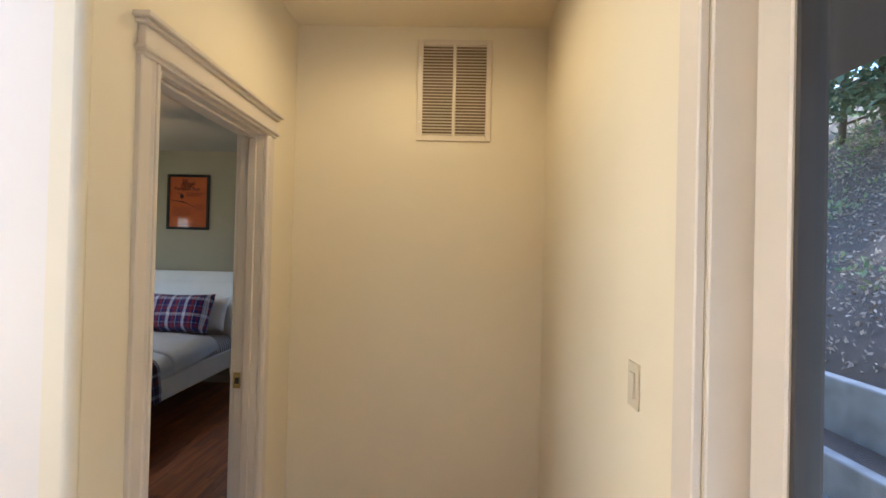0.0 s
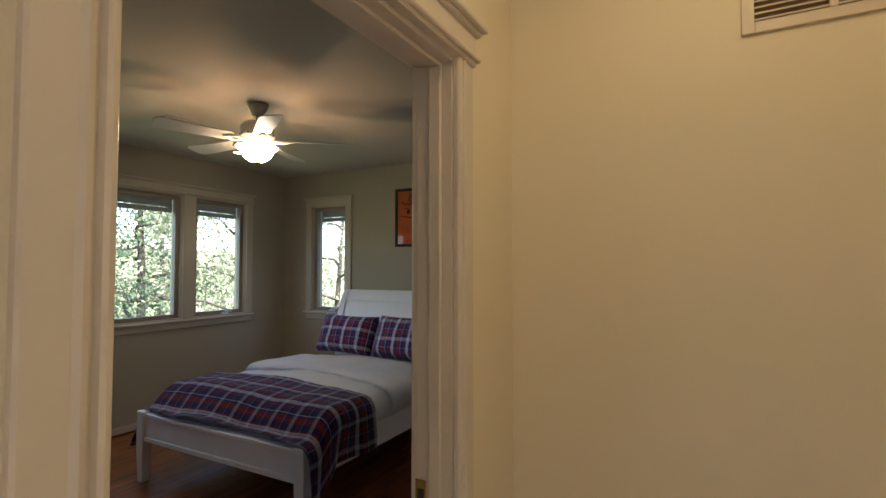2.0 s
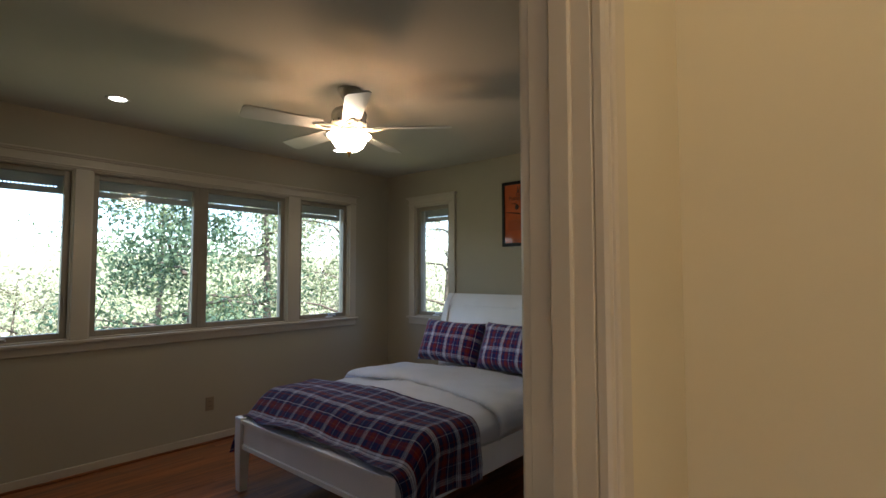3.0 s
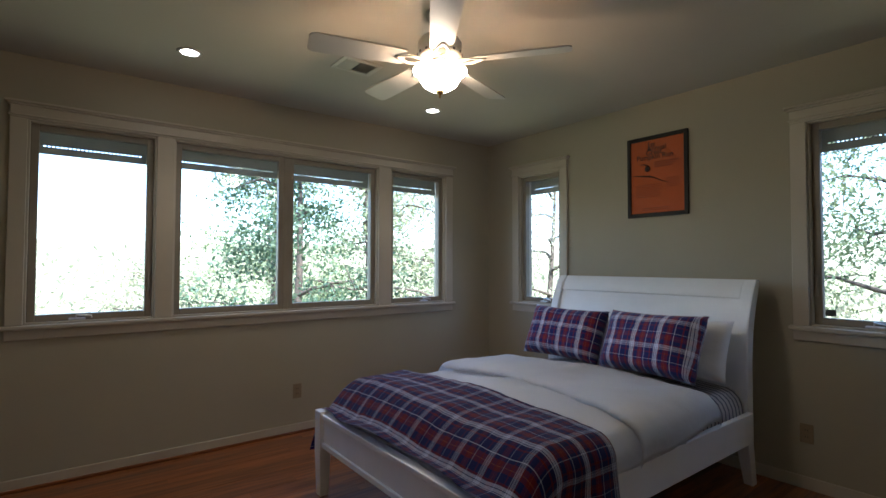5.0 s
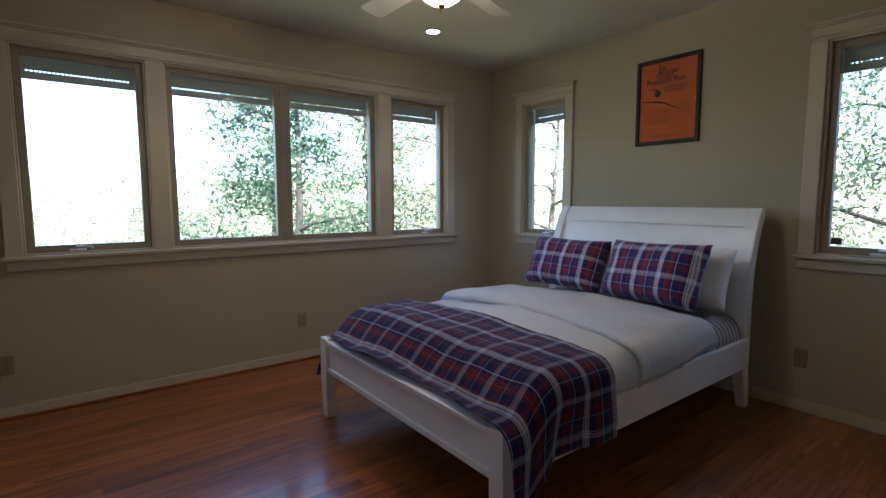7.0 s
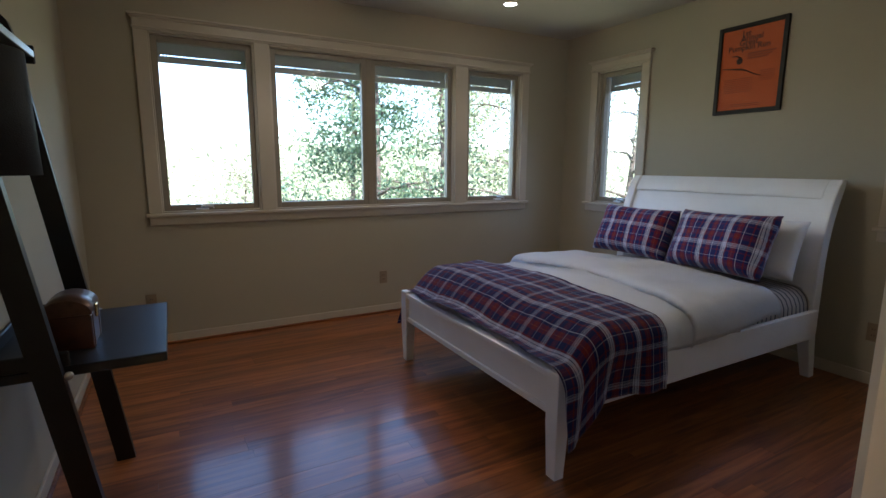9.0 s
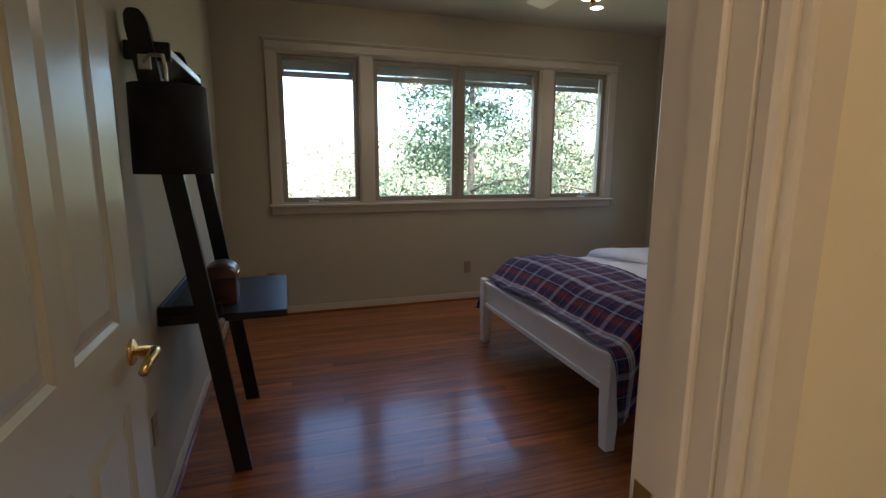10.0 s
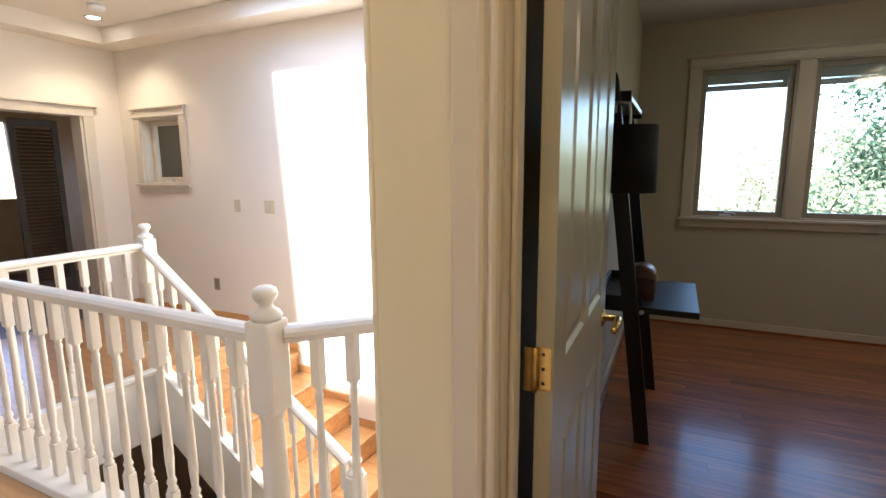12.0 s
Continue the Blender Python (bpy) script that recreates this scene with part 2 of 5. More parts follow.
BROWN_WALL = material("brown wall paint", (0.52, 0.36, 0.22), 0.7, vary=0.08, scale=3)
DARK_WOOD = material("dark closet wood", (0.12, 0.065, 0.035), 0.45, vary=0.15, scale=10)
LEAF_A = leaves_mat("green leaves", (0.08, 0.13, 0.06), (0.24, 0.27, 0.13))
# yellow green raised to a pale tone that stands for sun glare
LEAF_SUN_PALED = leaves_mat("sun-paled yellow green leaves", (0.26, 0.27, 0.16), (0.40, 0.38, 0.26))
LEAF_C = leaves_mat("blue green leaves", (0.035, 0.075, 0.045), (0.12, 0.17, 0.09))
DEAD_LEAF = leaves_mat("fallen leaves", (0.42, 0.34, 0.28), (0.07, 0.042, 0.025))


# ---- mesh helpers ----
def bm_boxes(boxes, bevel=0.0, segments=1):
    """One bmesh of boxes (x0, x1, y0, y1, z0, z1)."""
    bm = bmesh.new()
    for x0, x1, y0, y1, z0, z1 in boxes:
        m = Matrix.Translation(((x0 + x1) / 2, (y0 + y1) / 2, (z0 + z1) / 2)) @ Matrix.Diagonal((abs(x1 - x0), abs(y1 - y0), abs(z1 - z0), 1))
        bmesh.ops.create_cube(bm, size=1.0, matrix=m)
    if bevel:
        bmesh.ops.bevel(bm, geom=list(bm.edges), offset=bevel, segments=segments, affect="EDGES", profile=0.5)
    return bm


def bm_lathe(profile, steps=24, center=(0, 0, 0)):
    """A turned shape round z from (radius, height) pairs."""
    bm = bmesh.new()
    rings = []
    for r, z in profile:
        rings.append([bm.verts.new((center[0] + r * math.cos(2 * math.pi * k / steps), center[1] + r * math.sin(2 * math.pi * k / steps), center[2] + z)) for k in range(steps)])
    for a, c in zip(rings, rings[1:]):
        for k in range(steps):
            bm.faces.new((a[k], a[(k + 1) % steps], c[(k + 1) % steps], c[k]))
    bm.faces.new(rings[0][::-1])
    bm.faces.new(rings[-1])
    for f in bm.faces:
        f.smooth = True
    return bm


def bm_sweep(profile, start, end, up=(0, 0, 1)):
    """A straight moulding: the closed profile of (side, up) pairs from start to end."""
    bm = bmesh.new()
    a, c = Vector(start), Vector(end)
    d = (c - a).normalized()
    side = d.cross(Vector(up)).normalized()
    top = side.cross(d)
    ra = [bm.verts.new(a + side * s + top * u) for s, u in profile]
    rc = [bm.verts.new(c + side * s + top * u) for s, u in profile]
    k = len(profile)
    for i in range(k):
        bm.faces.new((ra[i], ra[(i + 1) % k], rc[(i + 1) % k], rc[i]))
    bm.faces.new(ra[::-1])
    bm.faces.new(rc)
    bmesh.ops.recalc_face_normals(bm, faces=list(bm.faces))
    return bm


def bm_tube(points, radius, steps=8):
    """A round bar along points; radius is one number or one for each point."""
    bm = bmesh.new()
    pts = [Vector([float(c) for c in p]) for p in points]
    rad = [float(r) for r in radius] if isinstance(radius, (list, tuple)) else [radius] * len(pts)
    rings = []
    for i, p in enumerate(pts):
        d = (pts[min(i + 1, len(pts) - 1)] - pts[max(i - 1, 0)]).normalized()
        side = d.cross(Vector((0.31, 0.2, 0.93))).normalized()
        other = d.cross(side)
        rings.append([bm.verts.new(p + rad[i] * (side * math.cos(2 * math.pi * k / steps) + other * math.sin(2 * math.pi * k / steps))) for k in range(steps)])
    for a, c in zip(rings, rings[1:]):
        for k in range(steps):
            bm.faces.new((a[k], a[(k + 1) % steps], c[(k + 1) % steps], c[k]))
    bm.faces.new(rings[0][::-1])
    bm.faces.new(rings[-1])
    for f in bm.faces:
        f.smooth = True
    bmesh.ops.recalc_face_normals(bm, faces=list(bm.faces))
    return bm


def bm_grid(func, nu, nv, thick=0.0):
    """A sheet of nu x nv cells: func(i / nu, j / nv) gives the place and its u, v."""
    bm = bmesh.new()
    layer = bm.loops.layers.uv.new("UVMap")
    grid, uvs = [], {}
    for i in range(nu + 1):
        row = []
        for j in range(nv + 1):
            p, uv = func(i / nu, j / nv)
            v = bm.verts.new(p)
            uvs[v] = uv
            row.append(v)
        grid.append(row)
    for i in range(nu):
        for j in range(nv):
            f = bm.faces.new((grid[i][j], grid[i + 1][j], grid[i + 1][j + 1], grid[i][j + 1]))
            f.smooth = True
    for f in bm.faces:
        for lp in f.loops:
            lp[layer].uv = uvs[lp.vert]
    if thick:
        bmesh.ops.solidify(bm, geom=list(bm.faces), thickness=thick)
    return bm


def part(name, bm, mat, parent=None, label=""):
    """Links a bmesh as one mesh object, under parent if there is one."""
    me = bpy.data.meshes.new(name)
    bm.to_mesh(me)
    bm.free()
    me.materials.append(mat)
    ob = new(name, me)
    if parent is not None:
        ob.parent = parent
    if label:
        tagged(ob, label)
    return ob


def thing(name, label, category, group="", kind="", at=None):
    """An Empty that gathers the parts of one thing."""
    ob = new(name)
    ob.empty_display_size = 0.1
    if at is not None:
        ob.location = at
    return tagged(ob, label, category, group, kind)


def structure(name, bm, mat, label="", category=""):
    return tagged(part(name, bm, mat), label, category, "", "structure")


def wall_boxes(axis, at0, at1, lo, hi, z0, z1, openings):
    """Boxes of a wall that lies between at0 and at1 on its axis and runs from lo to hi, with openings (a, b, za, zb)."""
    cells = []
    cuts = sorted({lo, hi, *(v for o in openings for v in o[:2])})
    for a, c in zip(cuts, cuts[1:]):
        spans, mid = [(z0, z1)], (a + c) / 2
        for oa, ob_, za, zb in openings:
            if oa < mid < ob_:
                spans = [q for s in spans for q in ((s[0], min(s[1], za)), (max(s[0], zb), s[1])) if q[1] - q[0] > 1e-6]
        cells += [(at0, at1, a, c, *s) if axis == "x" else (a, c, at0, at1, *s) for s in spans]
    bm = bm_boxes(cells)
    return bm


# ---- the shell of the house ----
WX, NY, SY = -4.58, 6.13, 1.82          # bedroom: west, north and south wall faces
HX0, HX1 = -0.445, -0.552               # hall face and bedroom face of the wall with the door
HALL_N, HALL_E, CORNER_Y = 3.145, 0.89, 1.655
STX, STY, LAND_Y = -2.95, -3.00, -1.09  # stair hall: west wall, south wall, landing edge
DOOR_Y0, DOOR_Y1, DOOR_Z = 1.929, 2.723, 2.035
LOW = -2.75                             # the storey below

WEST_OPEN = [(2.305, 2.995, 0.990, 2.250), (3.105, 4.760, 0.990, 2.250), (4.895, 5.535, 0.990, 2.250)]
NORTH_OPEN = [(-4.12, -3.60, 0.990, 2.250), (-1.69, -1.18, 0.990, 2.250)]
EAST_OPEN = [(-1.55, 1.462, 0.12, 2.45)]

structure("wall_west", wall_boxes("x", WX - 0.17, WX, SY - 0.18, NY + 0.17, 0, BED_CEIL, WEST_OPEN), PAINT_BED, "warm grey painted bedroom wall with a row of four windows", "wall")
structure("wall_north", wall_boxes("y", NY, NY + 0.17, WX, HX1 - 0.002, 0, BED_CEIL, NORTH_OPEN), PAINT_BED, "warm grey painted wall behind the bed", "wall")
structure("wall_south", bm_boxes([(WX, HX1 - 0.03, SY - 0.09, SY, 0, BED_CEIL)]), PAINT_BED, "warm grey painted wall behind the ladder desk", "wall")
structure("wall_door", wall_boxes("x", HX1, HX0 - 0.075, SY - 0.089, NY + 0.17, 0, BED_CEIL, [(DOOR_Y0 - 0.02, DOOR_Y1 + 0.02, -1, DOOR_Z + 0.02)]), PAINT_BED, "bedroom side of the wall with the door", "wall")
# hall side of the same wall, with a rounded outside corner
bm = wall_boxes("x", HX0 - 0.075, HX0, CORNER_Y + 0.025, HALL_N, 0, HALL_CEIL, [(DOOR_Y0 - 0.02, DOOR_Y1 + 0.02, -1, DOOR_Z + 0.02)])
structure("wall_hall", bm, PAINT_HALL, "cream painted hall wall with the bedroom door", "wall")
bm = bmesh.new()
ring = [(HX0 - 0.075, CORNER_Y + 0.025)] + [(HX0 - 0.025 + 0.025 * math.cos(a), CORNER_Y + 0.025 + 0.025 * math.sin(a)) for a in [-math.pi / 2 * k / 6 for k in range(7)]] + [(HX0 - 0.075, CORNER_Y)]
lo = [bm.verts.new((x, y, 0)) for x, y in ring]
hi = [bm.verts.new((x, y, HALL_CEIL)) for x, y in ring]
for k in range(len(ring)):
    f = bm.faces.new((lo[k], lo[(k + 1) % len(ring)], hi[(k + 1) % len(ring)], hi[k]))
    f.smooth = 0 < k < 7
bm.faces.new(hi)
bmesh.ops.recalc_face_normals(bm, faces=list(bm.faces))
structure("wall_corner", bm, PAINT_HALL, "rounded cream plaster corner of the hall wall", "wall")
structure("wall_stair_north", bm_boxes([(STX - 0.15, HX0 - 0.075, CORNER_Y, SY - 0.09, LOW, HALL_CEIL)]), PAINT_STAIR, "pale wall at the head of the stairwell", "wall")
structure("wall_hall_end", bm_boxes([(HX0 - 0.075, HALL_E + 0.15, HALL_N, HALL_N + 0.14, 0, HALL_CEIL)]), PAINT_HALL, "cream end wall of the hall with a return air grille", "wall")
structure("wall_hall_east", wall_boxes("x", HALL_E, HALL_E + 0.131, STY, HALL_N, 0, HALL_CEIL, EAST_OPEN), PAINT_HALL, "cream hall wall with a tall window", "wall")
structure("wall_stair_west", wall_boxes("x", STX - 0.15, STX, STY - 0.15, CORNER_Y, LOW, HALL_CEIL + 0.4, [(-2.70, -2.12, 1.30, 1.93)]), PAINT_STAIR, "pale stair hall wall with a small window", "wall")
structure("wall_stair_south", wall_boxes("y", STY - 0.15, STY, STX, HALL_E + 0.14, 0, HALL_CEIL + 0.4, [(-2.58, -1.55, -0.01, 1.945)]), PAINT_STAIR, "pale stair hall wall with an open doorway", "wall")

# floors
structure("floor_bedroom", bm_boxes([(WX, HX1, SY, NY, -0.20, -0.012), (HX1, HX0, DOOR_Y0, DOOR_Y1, -0.2, -0.012)]), GAP, "dark bed of the oak strip floor", "floor")
structure("floor_hall", bm_boxes([(-0.72, HALL_E, STY, CORNER_Y, -0.26, 0.0), (HX0, HALL_E, CORNER_Y, HALL_N, -0.26, 0.0)]), SUNLIT_OAK, "oak strip floor of the hall", "floor")
structure("floor_landing", bm_boxes([(STX, -0.72, STY, LAND_Y - 0.02, -0.26, 0.0)]), SUNLIT_OAK, "sunlit oak floor of the far landing", "floor")
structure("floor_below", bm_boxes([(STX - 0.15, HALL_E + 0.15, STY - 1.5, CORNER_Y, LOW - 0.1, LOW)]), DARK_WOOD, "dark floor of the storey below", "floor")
# the third box is a partition added to keep the space below the landing dark
structure("wall_below", bm_boxes([(STX - 0.15, HALL_E, STY - 1.6, STY - 1.5, LOW, -0.26), (HALL_E, HALL_E + 0.15, STY - 1.5, CORNER_Y, LOW, -0.26), (STX, HALL_E, -1.95, -1.85, LOW, -0.26)]), BROWN_WALL, "brown walls below, one added under the landing to keep it dark", "wall")
# white fascia round the stairwell
structure("fascia_landing", bm_boxes([(STX + 1.06, -0.74, LAND_Y - 0.02, LAND_Y, -0.46, 0.03), (STX + 1.06, -0.86, LAND_Y - 0.05, LAND_Y + 0.02, 0.0, 0.035)], 0.004), RAIL_WHITE, "white fascia and nosing under the landing rail", "trim")
structure("fascia_hall", bm_boxes([(-0.74, -0.72, LAND_Y, CORNER_Y, -0.46, 0.0), (-0.85, -0.72, LAND_Y, 1.02, 0.0, 0.04)], 0.004), RAIL_WHITE, "white curb under the hall rail", "trim")

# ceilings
structure("ceiling_bedroom", bm_boxes([(WX - 0.17, HX1, SY - 0.09, NY + 0.17, BED_CEIL, BED_CEIL + 0.12)]), PAINT_CEIL_DIM, "matt bedroom ceiling", "ceiling")
structure("ceiling_hall", bm_boxes([(HX0 - 0.15, HALL_E + 0.14, CORNER_Y, HALL_N + 0.14, HALL_CEIL, HALL_CEIL + 0.12), (-0.55, HALL_E + 0.14, STY, CORNER_Y, HALL_CEIL, HALL_CEIL + 0.12)]), PAINT_HALL, "cream hall ceiling", "ceiling")
# tray ceiling over the stairs with a skylight well
SKY = (-2.60, -0.64, -1.00, 1.25)
TR = (-2.70, -0.61, -2.76, 1.40)
tray = [(STX, TR[0], STY, CORNER_Y, STAIR_CEIL, STAIR_CEIL + 0.1), (TR[1], -0.55, STY, CORNER_Y, STAIR_CEIL, STAIR_CEIL + 0.1), (TR[0], TR[1], STY, TR[2], STAIR_CEIL, STAIR_CEIL + 0.1), (TR[0], TR[1], TR[3], CORNER_Y, STAIR_CEIL, STAIR_CEIL + 0.1)]
top = STAIR_CEIL + 0.14
tray += [(STX, SKY[0], STY, CORNER_Y, top, top + 0.1), (SKY[1], -0.55, STY, CORNER_Y, top, top + 0.1), (SKY[0], SKY[1], STY, SKY[2], top, top + 0.1), (SKY[0], SKY[1], SKY[3], CORNER_Y, top, top + 0.1)]
tray += [(TR[0] - 0.03, TR[0], TR[2], TR[3], STAIR_CEIL + 0.1, top), (TR[1], TR[1] + 0.03, TR[2], TR[3], STAIR_CEIL + 0.1, top), (TR[0], TR[1], TR[2] - 0.03, TR[2], STAIR_CEIL + 0.1, top), (TR[0], TR[1], TR[3], TR[3] + 0.03, STAIR_CEIL + 0.1, top)]
tray += [(SKY[0] - 0.05, SKY[0], SKY[2], SKY[3], top + 0.1, top + 0.4), (SKY[1], SKY[1] + 0.05, SKY[2], SKY[3], top + 0.1, top + 0.4), (SKY[0], SKY[1], SKY[2] - 0.05, SKY[2], top + 0.1, top + 0.4), (SKY[0], SKY[1], SKY[3], SKY[3] + 0.05, top + 0.1, top + 0.4)]
tray += [(-0.60, -0.55, STY, CORNER_Y, STAIR_CEIL, HALL_CEIL + 0.12)]
structure("ceiling_stair", bm_boxes(tray), PAINT_STAIR, "pale tray ceiling with a skylight well over the stairs", "ceiling")

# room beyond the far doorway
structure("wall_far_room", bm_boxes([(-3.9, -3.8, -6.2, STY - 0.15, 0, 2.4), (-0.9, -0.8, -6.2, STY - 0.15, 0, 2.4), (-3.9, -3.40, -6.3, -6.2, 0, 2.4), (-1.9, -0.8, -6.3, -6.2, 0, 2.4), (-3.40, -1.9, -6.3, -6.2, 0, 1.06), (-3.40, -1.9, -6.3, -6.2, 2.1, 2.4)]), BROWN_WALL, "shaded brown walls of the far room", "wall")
structure("ceiling_far_room", bm_boxes([(-3.9, -0.8, -6.3, STY - 0.15, 2.4, 2.5)]), PAINT_CEIL_DIM, "far room ceiling", "ceiling")
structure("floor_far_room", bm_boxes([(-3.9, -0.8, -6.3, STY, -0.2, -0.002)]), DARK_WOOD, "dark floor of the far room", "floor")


# ---- trim ----
CASE = [(0, 0.004), (0.012, 0.004), (0.018, 0.008), (0.020, 0.014), (0.018, 0.020), (0.010, 0.024), (0.010, 0.027), (0.018, 0.031), (0.021, 0.038), (0.016, 0.045), (0.016, 0.086), (0.013, 0.090), (0, 0.090)]


def door_trim(name, face, sign, y0, y1, z, label, mat):
    """Casings and a capped header round an opening in a wall whose face is at x = face; sign: the way it faces."""
    ob = thing(name, label, "door trim", "", "structure")
    for a, way in ((y0, -1), (y1, 1)):
        prof = [(s * sign, u * way) for s, u in CASE]
        bm = bmesh.new()
        lo_, hi_ = [], []
        for s, u in prof:
            lo_.append(bm.verts.new((face + s, a + u, 0)))
            hi_.append(bm.verts.new((face + s, a + u, z)))
        for k in range(len(prof)):
            bm.faces.new((lo_[k], lo_[(k + 1) % len(prof)], hi_[(k + 1) % len(prof)], hi_[k]))
        bm.faces.new(hi_)
        bmesh.ops.recalc_face_normals(bm, faces=list(bm.faces))
        part("casing", bm, mat, ob)
    f0, f1 = face, face + sign * 0.024
    part("header", bm_boxes([(min(f0, f1), max(f0, f1), y0 - 0.09, y1 + 0.09, z, z + 0.082)], 0.002), mat, ob)
    f2 = face + sign * 0.036
    part("bead", bm_boxes([(min(f0, f2), max(f0, f2), y0 - 0.104, y1 + 0.104, z + 0.012, z + 0.026)], 0.006, 2), mat, ob)
    f3 = face + sign * 0.05
    part("cap", bm_boxes([(min(f0, f2), max(f0, f2), y0 - 0.104, y1 + 0.104, z + 0.082, z + 0.095), (min(f0, f3), max(f0, f3), y0 - 0.116, y1 + 0.116, z + 0.095, z + 0.110)], 0.004, 2), mat, ob)
    return ob


door_trim("door_trim_hall", HX0, 1, DOOR_Y0, DOOR_Y1, DOOR_Z + 0.01, "cream fluted door casing with a capped header", TRIM)
door_trim("door_trim_bedroom", HX1, -1, DOOR_Y0, DOOR_Y1, DOOR_Z + 0.01, "cream door casing on the bedroom side", TRIM)
jamb = thing("door_frame", "cream wooden door frame with a stop strip", "door frame", "", "structure")
part("jamb", bm_boxes([(HX1 + 0.002, HX0 - 0.002, DOOR_Y0 - 0.02, DOOR_Y0, 0, DOOR_Z)], 0.001), TRIM, jamb)
part("jamb", bm_boxes([(HX1 + 0.002, HX0 - 0.002, DOOR_Y1, DOOR_Y1 + 0.02, 0, DOOR_Z)], 0.001), TRIM, jamb)
part("jamb_head", bm_boxes([(HX1 + 0.002, HX0 - 0.002, DOOR_Y0 - 0.02, DOOR_Y1 + 0.02, DOOR_Z, DOOR_Z + 0.02)], 0.001), TRIM, jamb)
part("stop", bm_boxes([(-0.510, -0.475, DOOR_Y0, DOOR_Y0 + 0.011, 0, DOOR_Z)], 0.003), TRIM, jamb)
part("stop", bm_boxes([(-0.510, -0.475, DOOR_Y1 - 0.011, DOOR_Y1, 0, DOOR_Z)], 0.003), TRIM, jamb)
part("stop", bm_boxes([(-0.510, -0.475, DOOR_Y0 + 0.011, DOOR_Y1 - 0.011, DOOR_Z - 0.011, DOOR_Z)], 0.003), TRIM, jamb)
part("strike_plate", bm_boxes([(-0.552, -0.520, DOOR_Y1 - 0.003, DOOR_Y1, 0.905, 0.975)], 0.001), BRASS, jamb, "small brass strike plate")
part("strike_hole", bm_boxes([(-0.545, -0.527, DOOR_Y1 - 0.004, DOOR_Y1 - 0.003, 0.925, 0.952)]), PLATE_DARK, jamb)


def base_run(name, pts, mat, label):
    """Low baseboards: each run is (x0, x1, y0, y1)."""
    ob = thing(name, label, "baseboard", "", "structure")
    for x0, x1, y0, y1 in pts:
        part("board", bm_boxes([(x0, x1, y0, y1, 0, 0.075)], 0.004, 2), mat, ob)
    return ob


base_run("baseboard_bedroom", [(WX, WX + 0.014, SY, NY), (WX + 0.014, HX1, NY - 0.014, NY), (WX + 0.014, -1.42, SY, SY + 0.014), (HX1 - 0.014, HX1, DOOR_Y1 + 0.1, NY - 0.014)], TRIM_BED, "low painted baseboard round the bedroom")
part("shoe", bm_boxes([(WX + 0.014, WX + 0.03, SY, NY, 0, 0.02)], 0.005, 2), FLOOR_WOOD, bpy.data.objects["baseboard_bedroom"], "oak shoe moulding")
part("shoe", bm_boxes([(WX + 0.03, -1.42, SY + 0.014, SY + 0.03, 0, 0.02)], 0.005, 2), FLOOR_WOOD, bpy.data.objects["baseboard_bedroom"], "oak shoe moulding")
base_run("baseboard_landing", [(STX, STX + 0.014, STY, LAND_Y - 0.02), (STX + 0.014, -2.66, STY, STY + 0.014)], SUNLIT_OAK, "oak baseboard of the landing")


# ---- windows ----
def along(axis, face, way, a, c, d0, d1, z0, z1):
    """A box on a wall: a..c along it, d0..d1 out of its face into the room."""
    p, q = sorted((face + way * d0, face + way * d1))
    return (p, q, a, c, z0, z1) if axis == "x" else (a, c, p, q, z0, z1)


